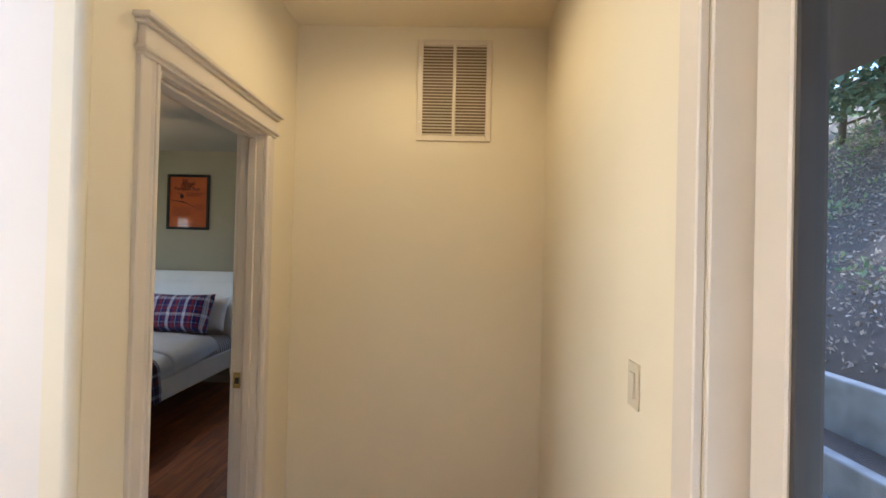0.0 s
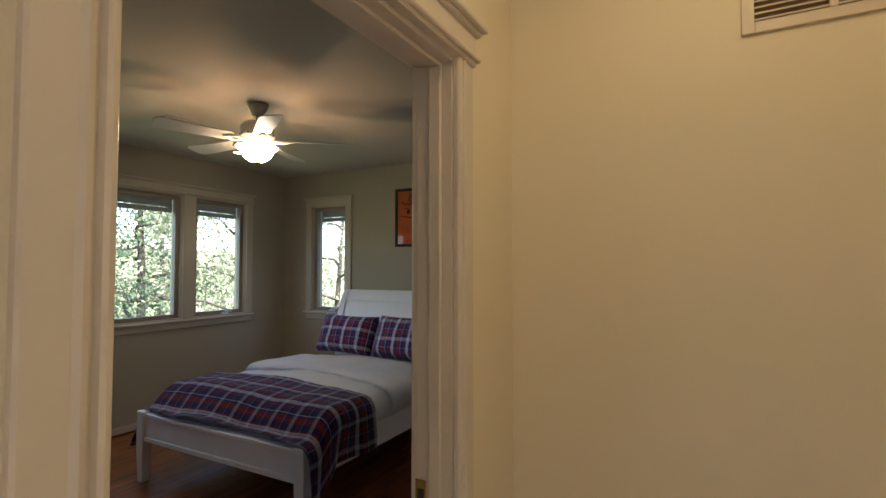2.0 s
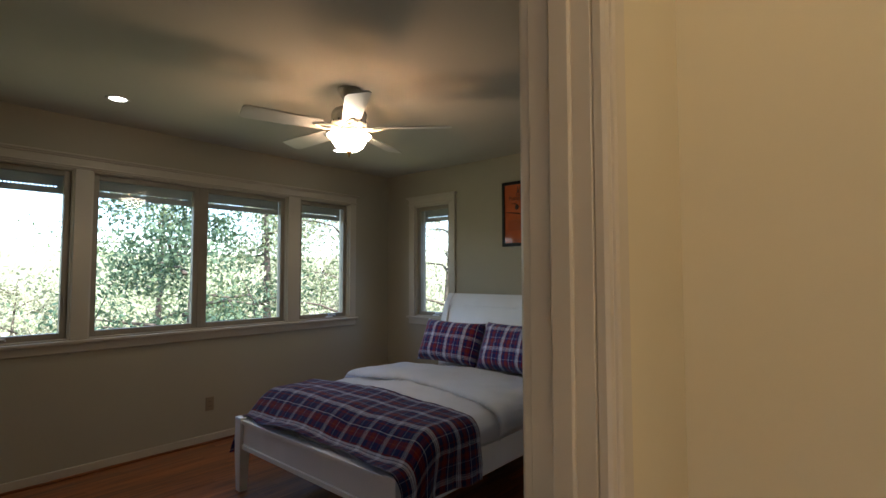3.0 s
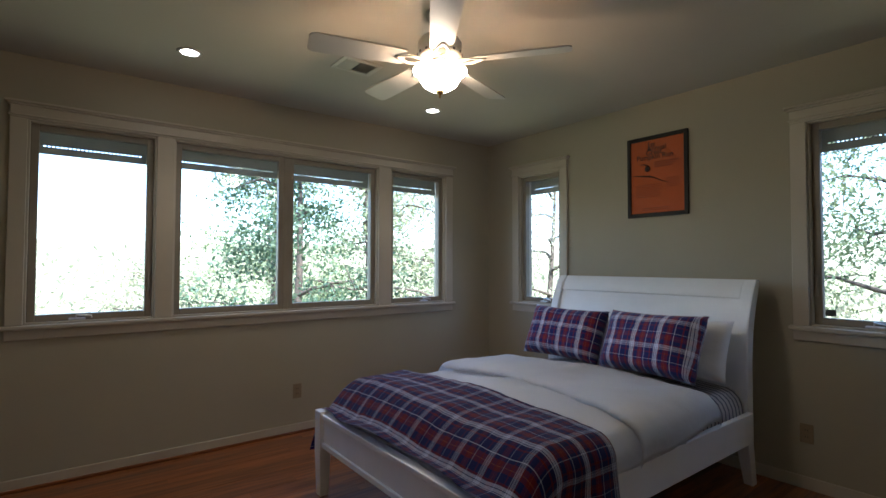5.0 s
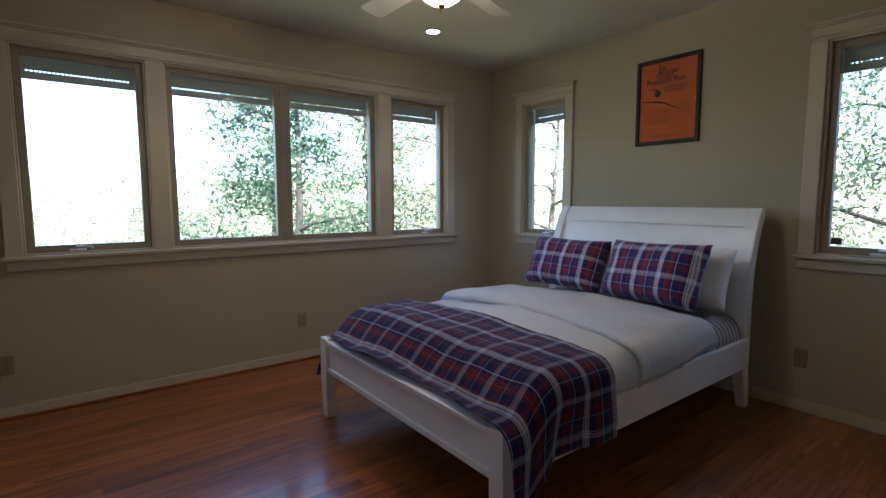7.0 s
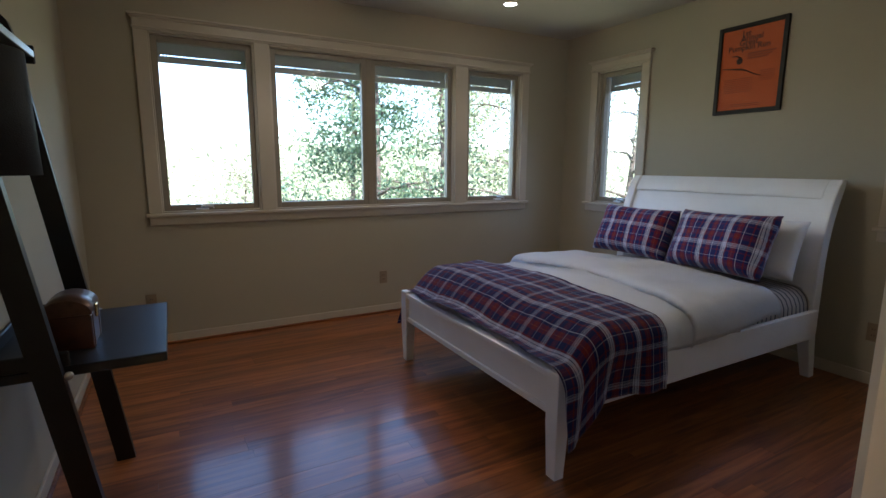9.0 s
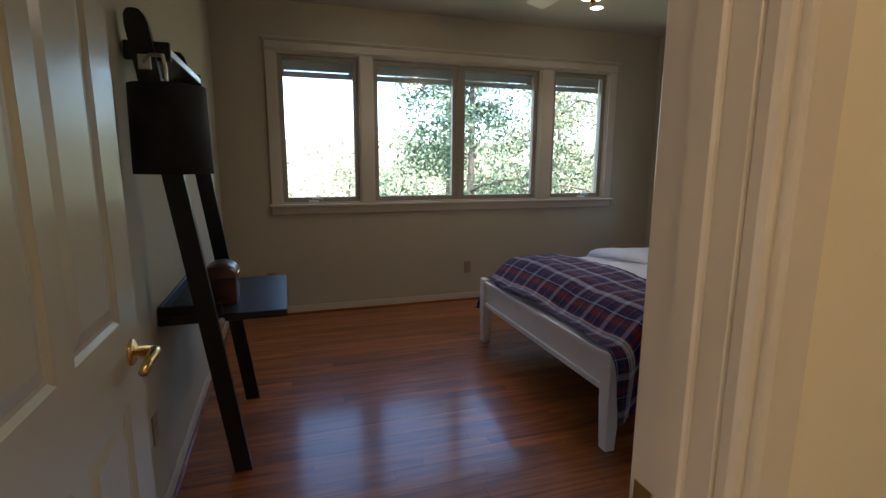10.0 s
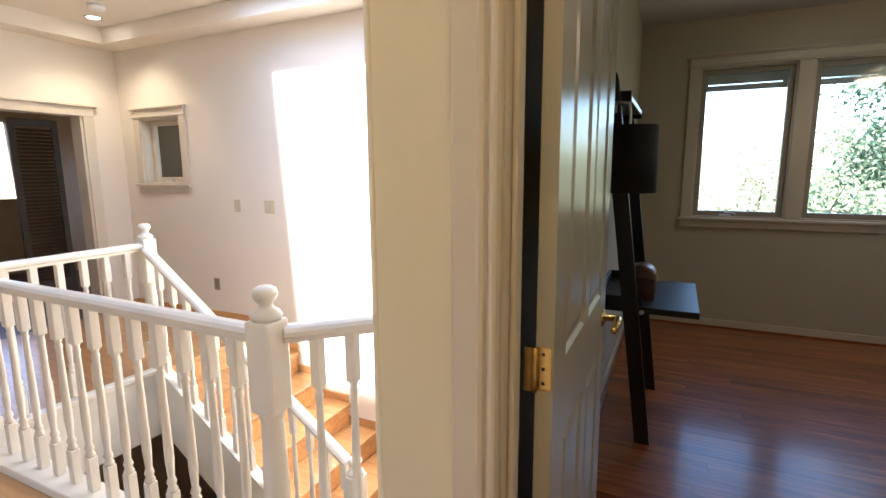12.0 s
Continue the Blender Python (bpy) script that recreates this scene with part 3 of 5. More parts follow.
def sash(win, axis, face, way, a, c, z0, z1, crank, latch):
    """A sash with its pane, shutter and hardware, set back into the wall."""
    B = lambda *v: along(axis, face, way, *v)
    w = 0.042
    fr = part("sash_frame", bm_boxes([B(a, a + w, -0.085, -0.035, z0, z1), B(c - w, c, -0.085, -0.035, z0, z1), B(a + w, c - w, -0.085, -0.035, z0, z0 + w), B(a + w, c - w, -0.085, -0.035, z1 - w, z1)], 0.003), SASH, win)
    g = part("pane", bm_boxes([B(a + w - 0.004, c - w + 0.004, -0.066, -0.060, z0 + w - 0.004, z1 - w + 0.004)]), GLASS, win)
    g.visible_shadow = False
    # rolled shutter that hangs into the top of the opening outside
    low = z1 - w - 0.072
    slats = [B(a + 0.01, c - 0.01, -0.155, -0.145, low + 0.036 * k - 0.015, low + 0.036 * k + 0.0205) for k in (-1, 1, 2)]
    n = int((c - a - 0.10) / 0.022)
    slats += [B(a + 0.01, c - 0.01, -0.155, -0.145, low - 0.015, low - 0.004), B(a + 0.01, c - 0.01, -0.155, -0.145, low + 0.006, low + 0.0205)]
    # bars between the light slots of the pierced slat
    slats += [B(a + 0.01, a + 0.05, -0.155, -0.145, low - 0.004, low + 0.006), B(a + 0.05 + 0.022 * n, c - 0.01, -0.155, -0.145, low - 0.004, low + 0.006)]
    slats += [B(a + 0.05 + 0.022 * k, a + 0.058 + 0.022 * k, -0.154, -0.146, low - 0.004, low + 0.006) for k in range(n)]
    part("shutter", bm_boxes(slats), SHUTTER, win, "grey roller shutter slats, almost fully raised")
    if crank:
        m = (a + c) / 2 if crank is True else crank
        base = part("crank_base", bm_boxes([B(m - 0.045, m + 0.045, -0.05, -0.012, z0 + 0.001, z0 + 0.016)], 0.006, 2), CHROME, win, "chrome window crank")
        e0, e1 = B(m - 0.012, m, -0.03, -0.008, 0, 0), B(m + 0.07, m + 0.082, -0.028, -0.01, 0, 0)
        mid = lambda q, z: ((q[0] + q[1]) / 2, (q[2] + q[3]) / 2, z)
        part("crank_handle", bm_tube([mid(e0, z0 + 0.016), mid(e0, z0 + 0.034), mid(e1, z0 + 0.026), mid(e1, z0 + 0.012)], 0.006), CHROME, base)
    if latch:
        s0 = c - 0.016 if latch > 0 else a + 0.016
        part("sash_lock", bm_boxes([B(s0 - 0.008, s0 + 0.008, -0.035, -0.018, z0 + 0.17, z0 + 0.30)], 0.005, 2), SASH, win)


def window_trim(win, axis, face, way, a, c, z0, z1, mullions, mat):
    """Flat casings, capped header, stool and apron round a row of sashes, and the deep reveals."""
    B = lambda *v: along(axis, face, way, *v)
    cw = 0.085
    for s0, s1 in [(a - cw, a), (c, c + cw)] + mullions:
        part("casing", bm_boxes([B(s0, s1, 0, 0.02, z0 - 0.0, z1)], 0.003), mat, win)
    part("header", bm_boxes([B(a - cw, c + cw, 0, 0.022, z1, z1 + 0.078)], 0.003), mat, win)
    part("bead", bm_boxes([B(a - cw - 0.008, c + cw + 0.008, 0, 0.032, z1 + 0.012, z1 + 0.024)], 0.005, 2), mat, win)
    part("cap", bm_boxes([B(a - cw - 0.012, c + cw + 0.012, 0, 0.034, z1 + 0.078, z1 + 0.090), B(a - cw - 0.025, c + cw + 0.025, 0, 0.048, z1 + 0.090, z1 + 0.105)], 0.003, 2), mat, win)
    part("stool", bm_boxes([B(a - cw - 0.02, c + cw + 0.02, 0, 0.045, z0 - 0.025, z0)], 0.006, 2), mat, win)
    part("apron", bm_boxes([B(a - cw, c + cw, 0, 0.018, z0 - 0.088, z0 - 0.025)], 0.004, 2), mat, win)


def frame_boxes(axis, face, way, a, c, z0, z1, depth=0.168):
    """The lining of one opening."""
    B = lambda *v: along(axis, face, way, *v)
    t = 0.012
    return [B(a, a + t, -depth, -0.001, z0, z1), B(c - t, c, -depth, -0.001, z0, z1), B(a + t, c - t, -depth, -0.001, z0, z0 + t), B(a + t, c - t, -depth, -0.001, z1 - t, z1)]


win = thing("window_1", "row of four windows with cream trim and raised grey shutters", "window", "", "structure")
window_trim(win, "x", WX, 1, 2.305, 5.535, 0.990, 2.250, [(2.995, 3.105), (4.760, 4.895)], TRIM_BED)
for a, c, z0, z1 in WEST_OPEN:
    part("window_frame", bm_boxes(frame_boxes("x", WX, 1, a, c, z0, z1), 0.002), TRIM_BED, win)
Z0, Z1 = 1.002, 2.238
sash(win, "x", WX, 1, 2.317, 2.983, Z0, Z1, 2.57, 1)
sash(win, "x", WX, 1, 3.117, 3.905, Z0, Z1, False, 0)
sash(win, "x", WX, 1, 3.945, 4.748, Z0, Z1, False, 0)
sash(win, "x", WX, 1, 4.907, 5.523, Z0, Z1, 5.29, 0)
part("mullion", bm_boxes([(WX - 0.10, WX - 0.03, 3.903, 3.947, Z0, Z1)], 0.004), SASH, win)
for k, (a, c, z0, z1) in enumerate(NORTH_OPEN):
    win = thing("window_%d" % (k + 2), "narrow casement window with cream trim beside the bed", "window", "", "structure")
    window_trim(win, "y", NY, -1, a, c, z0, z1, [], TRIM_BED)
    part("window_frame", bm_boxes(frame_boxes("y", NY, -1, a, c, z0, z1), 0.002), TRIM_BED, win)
    sash(win, "y", NY, -1, a + 0.012, c - 0.012, Z0, Z1, a + 0.30, -1)
part("sticker", bm_boxes([(-1.628, -1.575, NY + 0.052, NY + 0.058, 1.055, 1.095)], 0.001), PLATE_DARK, win, "small dark sticker in the pane's corner")
# tall hall window
win = thing("window_4", "tall hall window with cream trim facing a wooded bank", "window", "", "structure")
a, c, z0, z1 = EAST_OPEN[0]
window_trim(win, "x", HALL_E, -1, a, c, z0, z1, [], TRIM)
part("window_frame", bm_boxes(frame_boxes("x", HALL_E, -1, a, c, z0, z1, 0.128), 0.002), TRIM, win)
B = lambda *v: along("x", HALL_E, -1, *v)
for s0, s1 in ((a + 0.012, -0.07), (-0.05, c - 0.012)):
    part("sash_frame", bm_boxes([B(s0, s0 + 0.06, -0.13, -0.085, z0 + 0.012, z1 - 0.012), B(s1 - 0.095, s1, -0.13, -0.078, z0 + 0.012, z1 - 0.012), B(s0 + 0.06, s1 - 0.095, -0.13, -0.085, z0 + 0.012, z0 + 0.08), B(s0 + 0.06, s1 - 0.095, -0.13, -0.085, z1 - 0.08, z1 - 0.012)], 0.004), TRIM, win)
    g = part("pane", bm_boxes([B(s0 + 0.055, s1 - 0.09, -0.112, -0.106, z0 + 0.07, z1 - 0.07)]), GLASS, win)
    g.visible_shadow = False
# dark glass seal, deepened to cover the sash's side and paint it shaded
part("window_seal", bm_boxes([B(c - 0.118, c - 0.107, -0.1315, -0.086, z0 + 0.08, z1 - 0.08)]), PLATE_DARK, win)
# small stair window, its casing and sash
win = thing("window_5", "small casement window with cream trim in the stair hall", "window", "", "structure")
window_trim(win, "x", STX, 1, -2.70, -2.12, 1.30, 1.93, [], TRIM)
part("window_frame", bm_boxes(frame_boxes("x", STX, 1, -2.70, -2.12, 1.30, 1.93, 0.148), 0.002), TRIM, win)
B = lambda *v: along("x", STX, 1, *v)
part("sash_frame", bm_boxes([B(-2.688, -2.64, -0.14, -0.10, 1.312, 1.918), B(-2.18, -2.132, -0.14, -0.10, 1.312, 1.918), B(-2.64, -2.18, -0.14, -0.10, 1.312, 1.36), B(-2.64, -2.18, -0.14, -0.10, 1.87, 1.918)], 0.003), TRIM, win)
g = part("pane", bm_boxes([B(-2.644, -2.176, -0.125, -0.12, 1.356, 1.874)]), GLASS, win)
g.visible_shadow = False
part("crank", bm_boxes([B(-2.48, -2.36, -0.09, -0.06, 1.313, 1.325), B(-2.40, -2.38, -0.09, -0.05, 1.325, 1.345)], 0.003), CHROME, win, "chrome window crank")
# doorway of the far room
trim = thing("door_trim_far", "cream casing and capped header of the far doorway", "door trim", "", "structure")
part("casing", bm_boxes([(-2.68, -2.58, STY, STY + 0.02, 0, 1.945)], 0.004), TRIM, trim)
part("casing", bm_boxes([(-1.55, -1.46, STY, STY + 0.02, 0, 1.945)], 0.004), TRIM, trim)
part("header", bm_boxes([(-2.68, -1.46, STY, STY + 0.022, 1.945, 2.03)], 0.003), TRIM, trim)
part("cap", bm_boxes([(-2.71, -1.43, STY, STY + 0.045, 2.03, 2.05)], 0.004, 2), TRIM, trim)
part("jamb", bm_boxes([(-2.58, -2.56, STY - 0.15, STY, 0, 1.945)]), TRIM, trim)


# ---- bed ----
BX0, BX1, FY, HY = -3.482, -1.890, 3.71, 5.925
bed = thing("bed", "white painted sleigh bed frame with tapered legs and a curved headboard", "bed")


def tapered_post(x0, x1, y0, y1, z1, taper):
    """A square post, tapered towards the floor."""
    bm = bm_boxes([(x0, x1, y0, y1, 0.25, z1)])
    bm2 = bmesh.ops.create_cube(bm, size=1.0, matrix=Matrix.Translation(((x0 + x1) / 2, (y0 + y1) / 2, 0.125)) @ Matrix.Diagonal((x1 - x0, y1 - y0, 0.25, 1)))
    for v in bm2["verts"]:
        if v.co.z < 0.01:
            v.co.x += ((x0 + x1) / 2 - v.co.x) * taper
            v.co.y += ((y0 + y1) / 2 - v.co.y) * taper
    bmesh.ops.remove_doubles(bm, verts=list(bm.verts), dist=0.0005)
    bmesh.ops.bevel(bm, geom=list(bm.edges), offset=0.003, segments=1, affect="EDGES")
    return bm


part("front_leg", tapered_post(BX0, BX0 + 0.075, FY, FY + 0.07, 0.495, 0.25), WHITE, bed)
part("front_leg", tapered_post(BX1 - 0.075, BX1, FY, FY + 0.07, 0.495, 0.25), WHITE, bed)
part("footboard", bm_boxes([(BX0 + 0.075, BX1 - 0.075, FY + 0.022, FY + 0.048, 0.30, 0.455)], 0.002), WHITE, bed)
part("foot_rail", bm_boxes([(BX0 + 0.075, BX1 - 0.075, FY + 0.008, FY + 0.062, 0.455, 0.482)], 0.004, 2), WHITE, bed)
part("foot_rail", bm_boxes([(BX0 + 0.075, BX1 - 0.075, FY + 0.010, FY + 0.055, 0.288, 0.318)], 0.004, 2), WHITE, bed)
part("side_rail", bm_boxes([(BX0 + 0.012, BX0 + 0.045, FY + 0.07, HY - 0.09, 0.29, 0.47)], 0.004), WHITE, bed)
part("side_rail", bm_boxes([(BX1 - 0.045, BX1 - 0.012, FY + 0.07, HY - 0.09, 0.29, 0.47)], 0.004), WHITE, bed)


def sleigh(z):
    """Set-back of the headboard's middle line with height: upright, then rolling to the back."""
    return -0.075 + 0.150 * max(0.0, (z - 0.68) / 0.59) ** 2.2


def curved_slab(x0, x1, zs, thick, inset=0.0):
    bm = bmesh.new()
    rows = []
    for z in zs:
        y = HY + sleigh(z)
        half = thick / 2 * (1 - 0.45 * max(0.0, (z - 1.20) / 0.07) ** 2)
        rows.append([bm.verts.new((x, y + d, z)) for x, d in ((x0, -half + inset), (x1, -half + inset), (x1, half), (x0, half))])
    for a, c in zip(rows, rows[1:]):
        for k in range(4):
            f = bm.faces.new((a[k], a[(k + 1) % 4], c[(k + 1) % 4], c[k]))
    bm.faces.new(rows[0][::-1])
    bm.faces.new(rows[-1])
    bmesh.ops.recalc_face_normals(bm, faces=list(bm.faces))
    bmesh.ops.bevel(bm, geom=[e for e in bm.edges if len(e.link_faces) == 2 and e.calc_face_angle() > 1.0], offset=0.004, segments=2, affect="EDGES")
    return bm


heights = [0.30 + 0.97 * k / 24 for k in range(25)]
HB1 = BX1 - 0.035
for x0, x1 in ((BX0, BX0 + 0.072), (HB1 - 0.072, HB1)):
    part("rear_post", curved_slab(x0, x1, heights, 0.085), WHITE, bed)
    bm = tapered_post(x0, x1, HY - 0.113, HY - 0.037, 0.30, 0.25)
    for v in bm.verts:
        v.co.y += 0.075 * max(0.0, (0.30 - v.co.z) / 0.30) ** 1.3
    part("rear_leg", bm, WHITE, bed)
part("headboard_panel", curved_slab(BX0 + 0.072, HB1 - 0.072, [z for z in heights if z < 1.15] + [1.15], 0.034), WHITE, bed)
part("headboard_roll", curved_slab(BX0 + 0.072, HB1 - 0.072, [1.153 + 0.117 * k / 8 for k in range(9)], 0.066), WHITE, bed)
part("slat_base", bm_boxes([(BX0 + 0.045, BX1 - 0.045, FY + 0.07, HY - 0.10, 0.32, 0.335)]), DARK_WOOD, bed)

MX0, MX1, MY0, MY1 = BX0 + 0.06, BX1 - 0.06, FY + 0.085, HY - 0.105
mattress = tagged(part("mattress", bm_boxes([(MX0, MX1, MY0 + 0.01, MY1, 0.335, 0.50)], 0.04, 4), LINEN), "white mattress in the sleigh bed", "mattress")
CX = (BX0 + BX1) / 2


def cover(u, y, rise, half, drop):
    """A cloth laid over the mattress: u metres across from the middle, y along it."""
    r = 0.10
    flat = half - r
    s = abs(u)
    sag = 0.035 * (s / half) ** 2
    if s < flat:
        x, z = s, 0.615 + rise - sag
    elif s < flat + r * math.pi / 2:
        a = (s - flat) / r
        x, z = flat + r * math.sin(a), 0.615 + rise - sag - r * (1 - math.cos(a))
    else:
        x, z = half + 0.02 * math.sin(9 * y) * min(1, (s - flat - r * 1.57) * 6), 0.615 + rise - 0.035 - r - (s - flat - r * math.pi / 2)
    return CX + math.copysign(x, u), z


def foot_dip(y):
    """Lower towards the foot board, where the cover is tucked."""
    t = min(1, max(0, (y - MY0 - 0.0) / 0.26))
    return -0.16 * (1 - math.sin(t * math.pi / 2)) ** 1.3


def duvet_at(s, t):
    u = (s - 0.5) * 2 * 0.905
    y = MY0 - 0.035 + t * (4.98 - MY0 + 0.035)
    puff = 0.035 * noise.noise((u * 2.2, y * 2.2, 0.3)) + 0.012 * noise.noise((u * 7, y * 7, 1.3))
    x, z = cover(u, y, 0.045 + foot_dip(y), 0.795, 0.2)
    k = max(0, 1 - abs(abs(u) - 0.75) / 0.3)
    return (x + puff * 0.4 * k, y, z + puff), (u, y)


duvet = thing("duvet", "white duvet spread over the bed, its top turned back", "duvet")
part("cover", bm_grid(duvet_at, 80, 60, 0.02), LINEN, duvet)


def fold_at(s, t):
    """The top of the duvet turned back on itself, thick and soft."""
    u = (s - 0.5) * 2 * (0.935 + 0.02 * math.sin(5 * t))
    edge = 4.64 + 0.10 * (u / 0.93) * abs(u) * -0.6 + 0.05 * math.cos(u * 3.5)
    y = edge + t * (5.32 - edge)
    round_ = math.sqrt(max(0.0, 1 - (2 * t - 1) ** 8))
    puff = 0.03 * noise.noise((u * 2.6, y * 3, 4.3)) + 0.008 * noise.noise((u * 9, y * 9, 2.3))
    x, z = cover(u, y, 0.050 + 0.040 * round_, 0.822, 0.2)
    return (x, y, z + puff), (u, y)


part("turned_fold", bm_grid(fold_at, 80, 24, 0.05), LINEN, duvet, "thick turned-back fold")


def sheet_at(s, t):
    u = (s - 0.5) * 2 * 0.86
    y = 5.0 + t * (MY1 - 5.0)
    x, z = cover(u, y, 0.012, 0.74, 0.2)
    return (x, y, z), (u, y)


tagged(part("fitted_sheet", bm_grid(sheet_at, 40, 16, 0.006), SHEET), "white sheet with thin dark stripes on the mattress", "sheet")


def throw_at(s, t):
    u = -1.06 + s * 2.19
    far = 4.34 - 0.05 * max(0, u) + 0.03 * math.sin(2 * u)
    near = MY0 - 0.068 + 0.02 * math.sin(6 * u)
    y = near + t * (far - near)
    fold = 0.010 * noise.noise((u * 4, y * 4, 7.3)) + 0.005 * noise.noise((u * 14, y * 12, 3.1))
    x, z = cover(u, y, 0.075 + foot_dip(y), 0.838, 0.3)
    base = 0.035 * noise.noise((u * 2.2, y * 2.2, 0.3))
    hang = max(0, abs(u) - 0.895)
    ripple = 0.035 * hang * math.sin(y * 21 + 1.2 * u) * 2
    y2 = y - 0.10 * hang * (1 - t) - 0.03 * hang * math.sin(17 * t)
    return (x + math.copysign(ripple + 0.02 * hang, u), y2, z + fold + base), (u, y * 1.0)


tagged(part("throw_blanket", bm_grid(throw_at, 120, 56, 0.006), PLAID), "plaid cotton throw, navy, red and white, across the bed foot", "blanket")


def pillow(name, w, h, d, mat, m, label, seed, ruff=0.0):
    """A stuffed pillow: w across, h high, d thick, seams at its rim."""
    def face(sign):
        def at(s, t):
            a, c = 2 * s - 1, 2 * t - 1
            body = (max(0, 1 - a ** 4) * max(0, 1 - c ** 4)) ** 0.55
            pinch = 1 - 0.05 * (1 - a * a) * abs(c) - 0.0
            x = a * w / 2 * (1 - 0.06 * (1 - c * c)) 
            z = c * h / 2 * (1 - 0.08 * (1 - a * a))
            dent = 0.016 * noise.noise((a * 1.6 + seed, c * 1.6, sign)) + 0.006 * noise.noise((a * 5 + seed, c * 5, sign))
            rim = ruff * math.sin(40 * a + 31 * c) * (1 - body)
            return (x, sign * (d / 2 * body + 0.004) + dent * body + rim, z), (z + seed, x + seed)
        return at
    bm = bm_grid(face(1), 28, 20)
    bm2 = bm_grid(face(-1), 28, 20)
    tmp = bpy.data.meshes.new("tmp")
    bm2.to_mesh(tmp)
    bm2.free()
    bm.from_mesh(tmp)
    bpy.data.meshes.remove(tmp)
    bmesh.ops.remove_doubles(bm, verts=list(bm.verts), dist=0.0095)
    bmesh.ops.recalc_face_normals(bm, faces=list(bm.faces))
    ob = part(name, bm, mat)
    ob.matrix_world = m
    return tagged(ob, label, "pillow", "pillows on the bed")


pillow("pillow", 0.62, 0.36, 0.17, LINEN, pose(-3.06, 5.71, 0.83, -18, 0, 2), "white pillow against the headboard", 1.3)
pillow("pillow", 0.66, 0.38, 0.19, LINEN, pose(-2.29, 5.69, 0.84, -18, 0, -3), "white pillow against the headboard", 2.9)
pillow("pillow", 0.66, 0.40, 0.23, PLAID, pose(-3.07, 5.52, 0.85, -24, 1, 3), "plaid pillow leaning on a white pillow", 0.37, 0.004)
pillow("pillow", 0.68, 0.42, 0.24, PLAID, pose(-2.36, 5.48, 0.86, -24, -1, -4), "plaid pillow leaning on a white pillow", 0.61, 0.004)


# ---- the bedroom door, standing open ----
door = thing("door", "cream four-panel door standing open into the bedroom", "door")
LX0, LX1, LY0, LY1 = -1.370, -0.590, 1.949, 1.984


def panel_door(x0, x1, y0, y1, z0, z1, panels):
    """A leaf with raised panels: the face is cut back round each panel and slopes up to its field."""
    bm = bm_boxes([(x0, x1, y0 + 0.009, y1 - 0.009, z0, z1)])
    xs, zs = sorted({x0, x1, *(v for q in panels for v in q[:2])}), sorted({z0, z1, *(v for q in panels for v in q[2:])})
    for ya, yb in ((y1 - 0.009, y1), (y0, y0 + 0.009)):
        for a, c in zip(xs, xs[1:]):
            for d, e in zip(zs, zs[1:]):
                mx, mz = (a + c) / 2, (d + e) / 2
                if not any(q[0] < mx < q[1] and q[2] < mz < q[3] for q in panels):
                    m = Matrix.Translation((mx, (ya + yb) / 2, mz)) @ Matrix.Diagonal((c - a, yb - ya, e - d, 1))
                    bmesh.ops.create_cube(bm, size=1.0, matrix=m)
    return bm


def raised_field(q, y, way):
    """The sloped field of one panel; way: +1 or -1 out of the leaf."""
    bm = bmesh.new()
    rings = []
    for inset, rise in ((0.0, 0.0085), (0.010, 0.001), (0.018, 0.0005), (0.045, 0.0075), (0.050, 0.0075)):
        rings.append([bm.verts.new((x, y + way * rise, z)) for x, z in ((q[0] + inset, q[2] + inset), (q[1] - inset, q[2] + inset), (q[1] - inset, q[3] - inset), (q[0] + inset, q[3] - inset))])
    for a, c in zip(rings, rings[1:]):
        for k in range(4):
            bm.faces.new((a[k], a[(k + 1) % 4], c[(k + 1) % 4], c[k]))
    bm.faces.new(rings[-1])
    bmesh.ops.recalc_face_normals(bm, faces=list(bm.faces))
    return bm


PANELS = [(LX0 + 0.12, LX0 + 0.355, 0.24, 0.84), (LX1 - 0.355, LX1 - 0.12, 0.24, 0.84), (LX0 + 0.12, LX0 + 0.355, 1.02, 1.90), (LX1 - 0.355, LX1 - 0.12, 1.02, 1.90)]
part("leaf", panel_door(LX0, LX1, LY0, LY1, 0.012, 2.03, PANELS), DOOR_PAINT, door)
for q in PANELS:
    part("panel", raised_field(q, LY1 - 0.009, 1), DOOR_PAINT, door)
    part("panel", raised_field(q, LY0 + 0.009, -1), DOOR_PAINT, door)
for z in (0.27, 1.03, 1.80):
    hinge = part("hinge", bm_tube([(-0.578, 1.950, z - 0.045), (-0.578, 1.950, z - 0.015), (-0.578, 1.950, z + 0.015), (-0.578, 1.950, z + 0.045)], 0.0065, 10), BRASS, door, "brass butt hinge")
    part("hinge_leaf", bm_boxes([(LX1, LX1 + 0.003, LY0 + 0.004, LY1 - 0.003, z - 0.045, z + 0.045), (-0.582, -0.575, DOOR_Y0, DOOR_Y0 + 0.02, z - 0.045, z + 0.045)], 0.001), BRASS, hinge)
    part("screw", bm_boxes([(LX1 + 0.003, LX1 + 0.0036, 1.962, 1.968, z + d - 0.003, z + d + 0.003) for d in (-0.03, 0.0, 0.03)]), PLATE_DARK, hinge)
KX, KZ = -1.302, 0.938
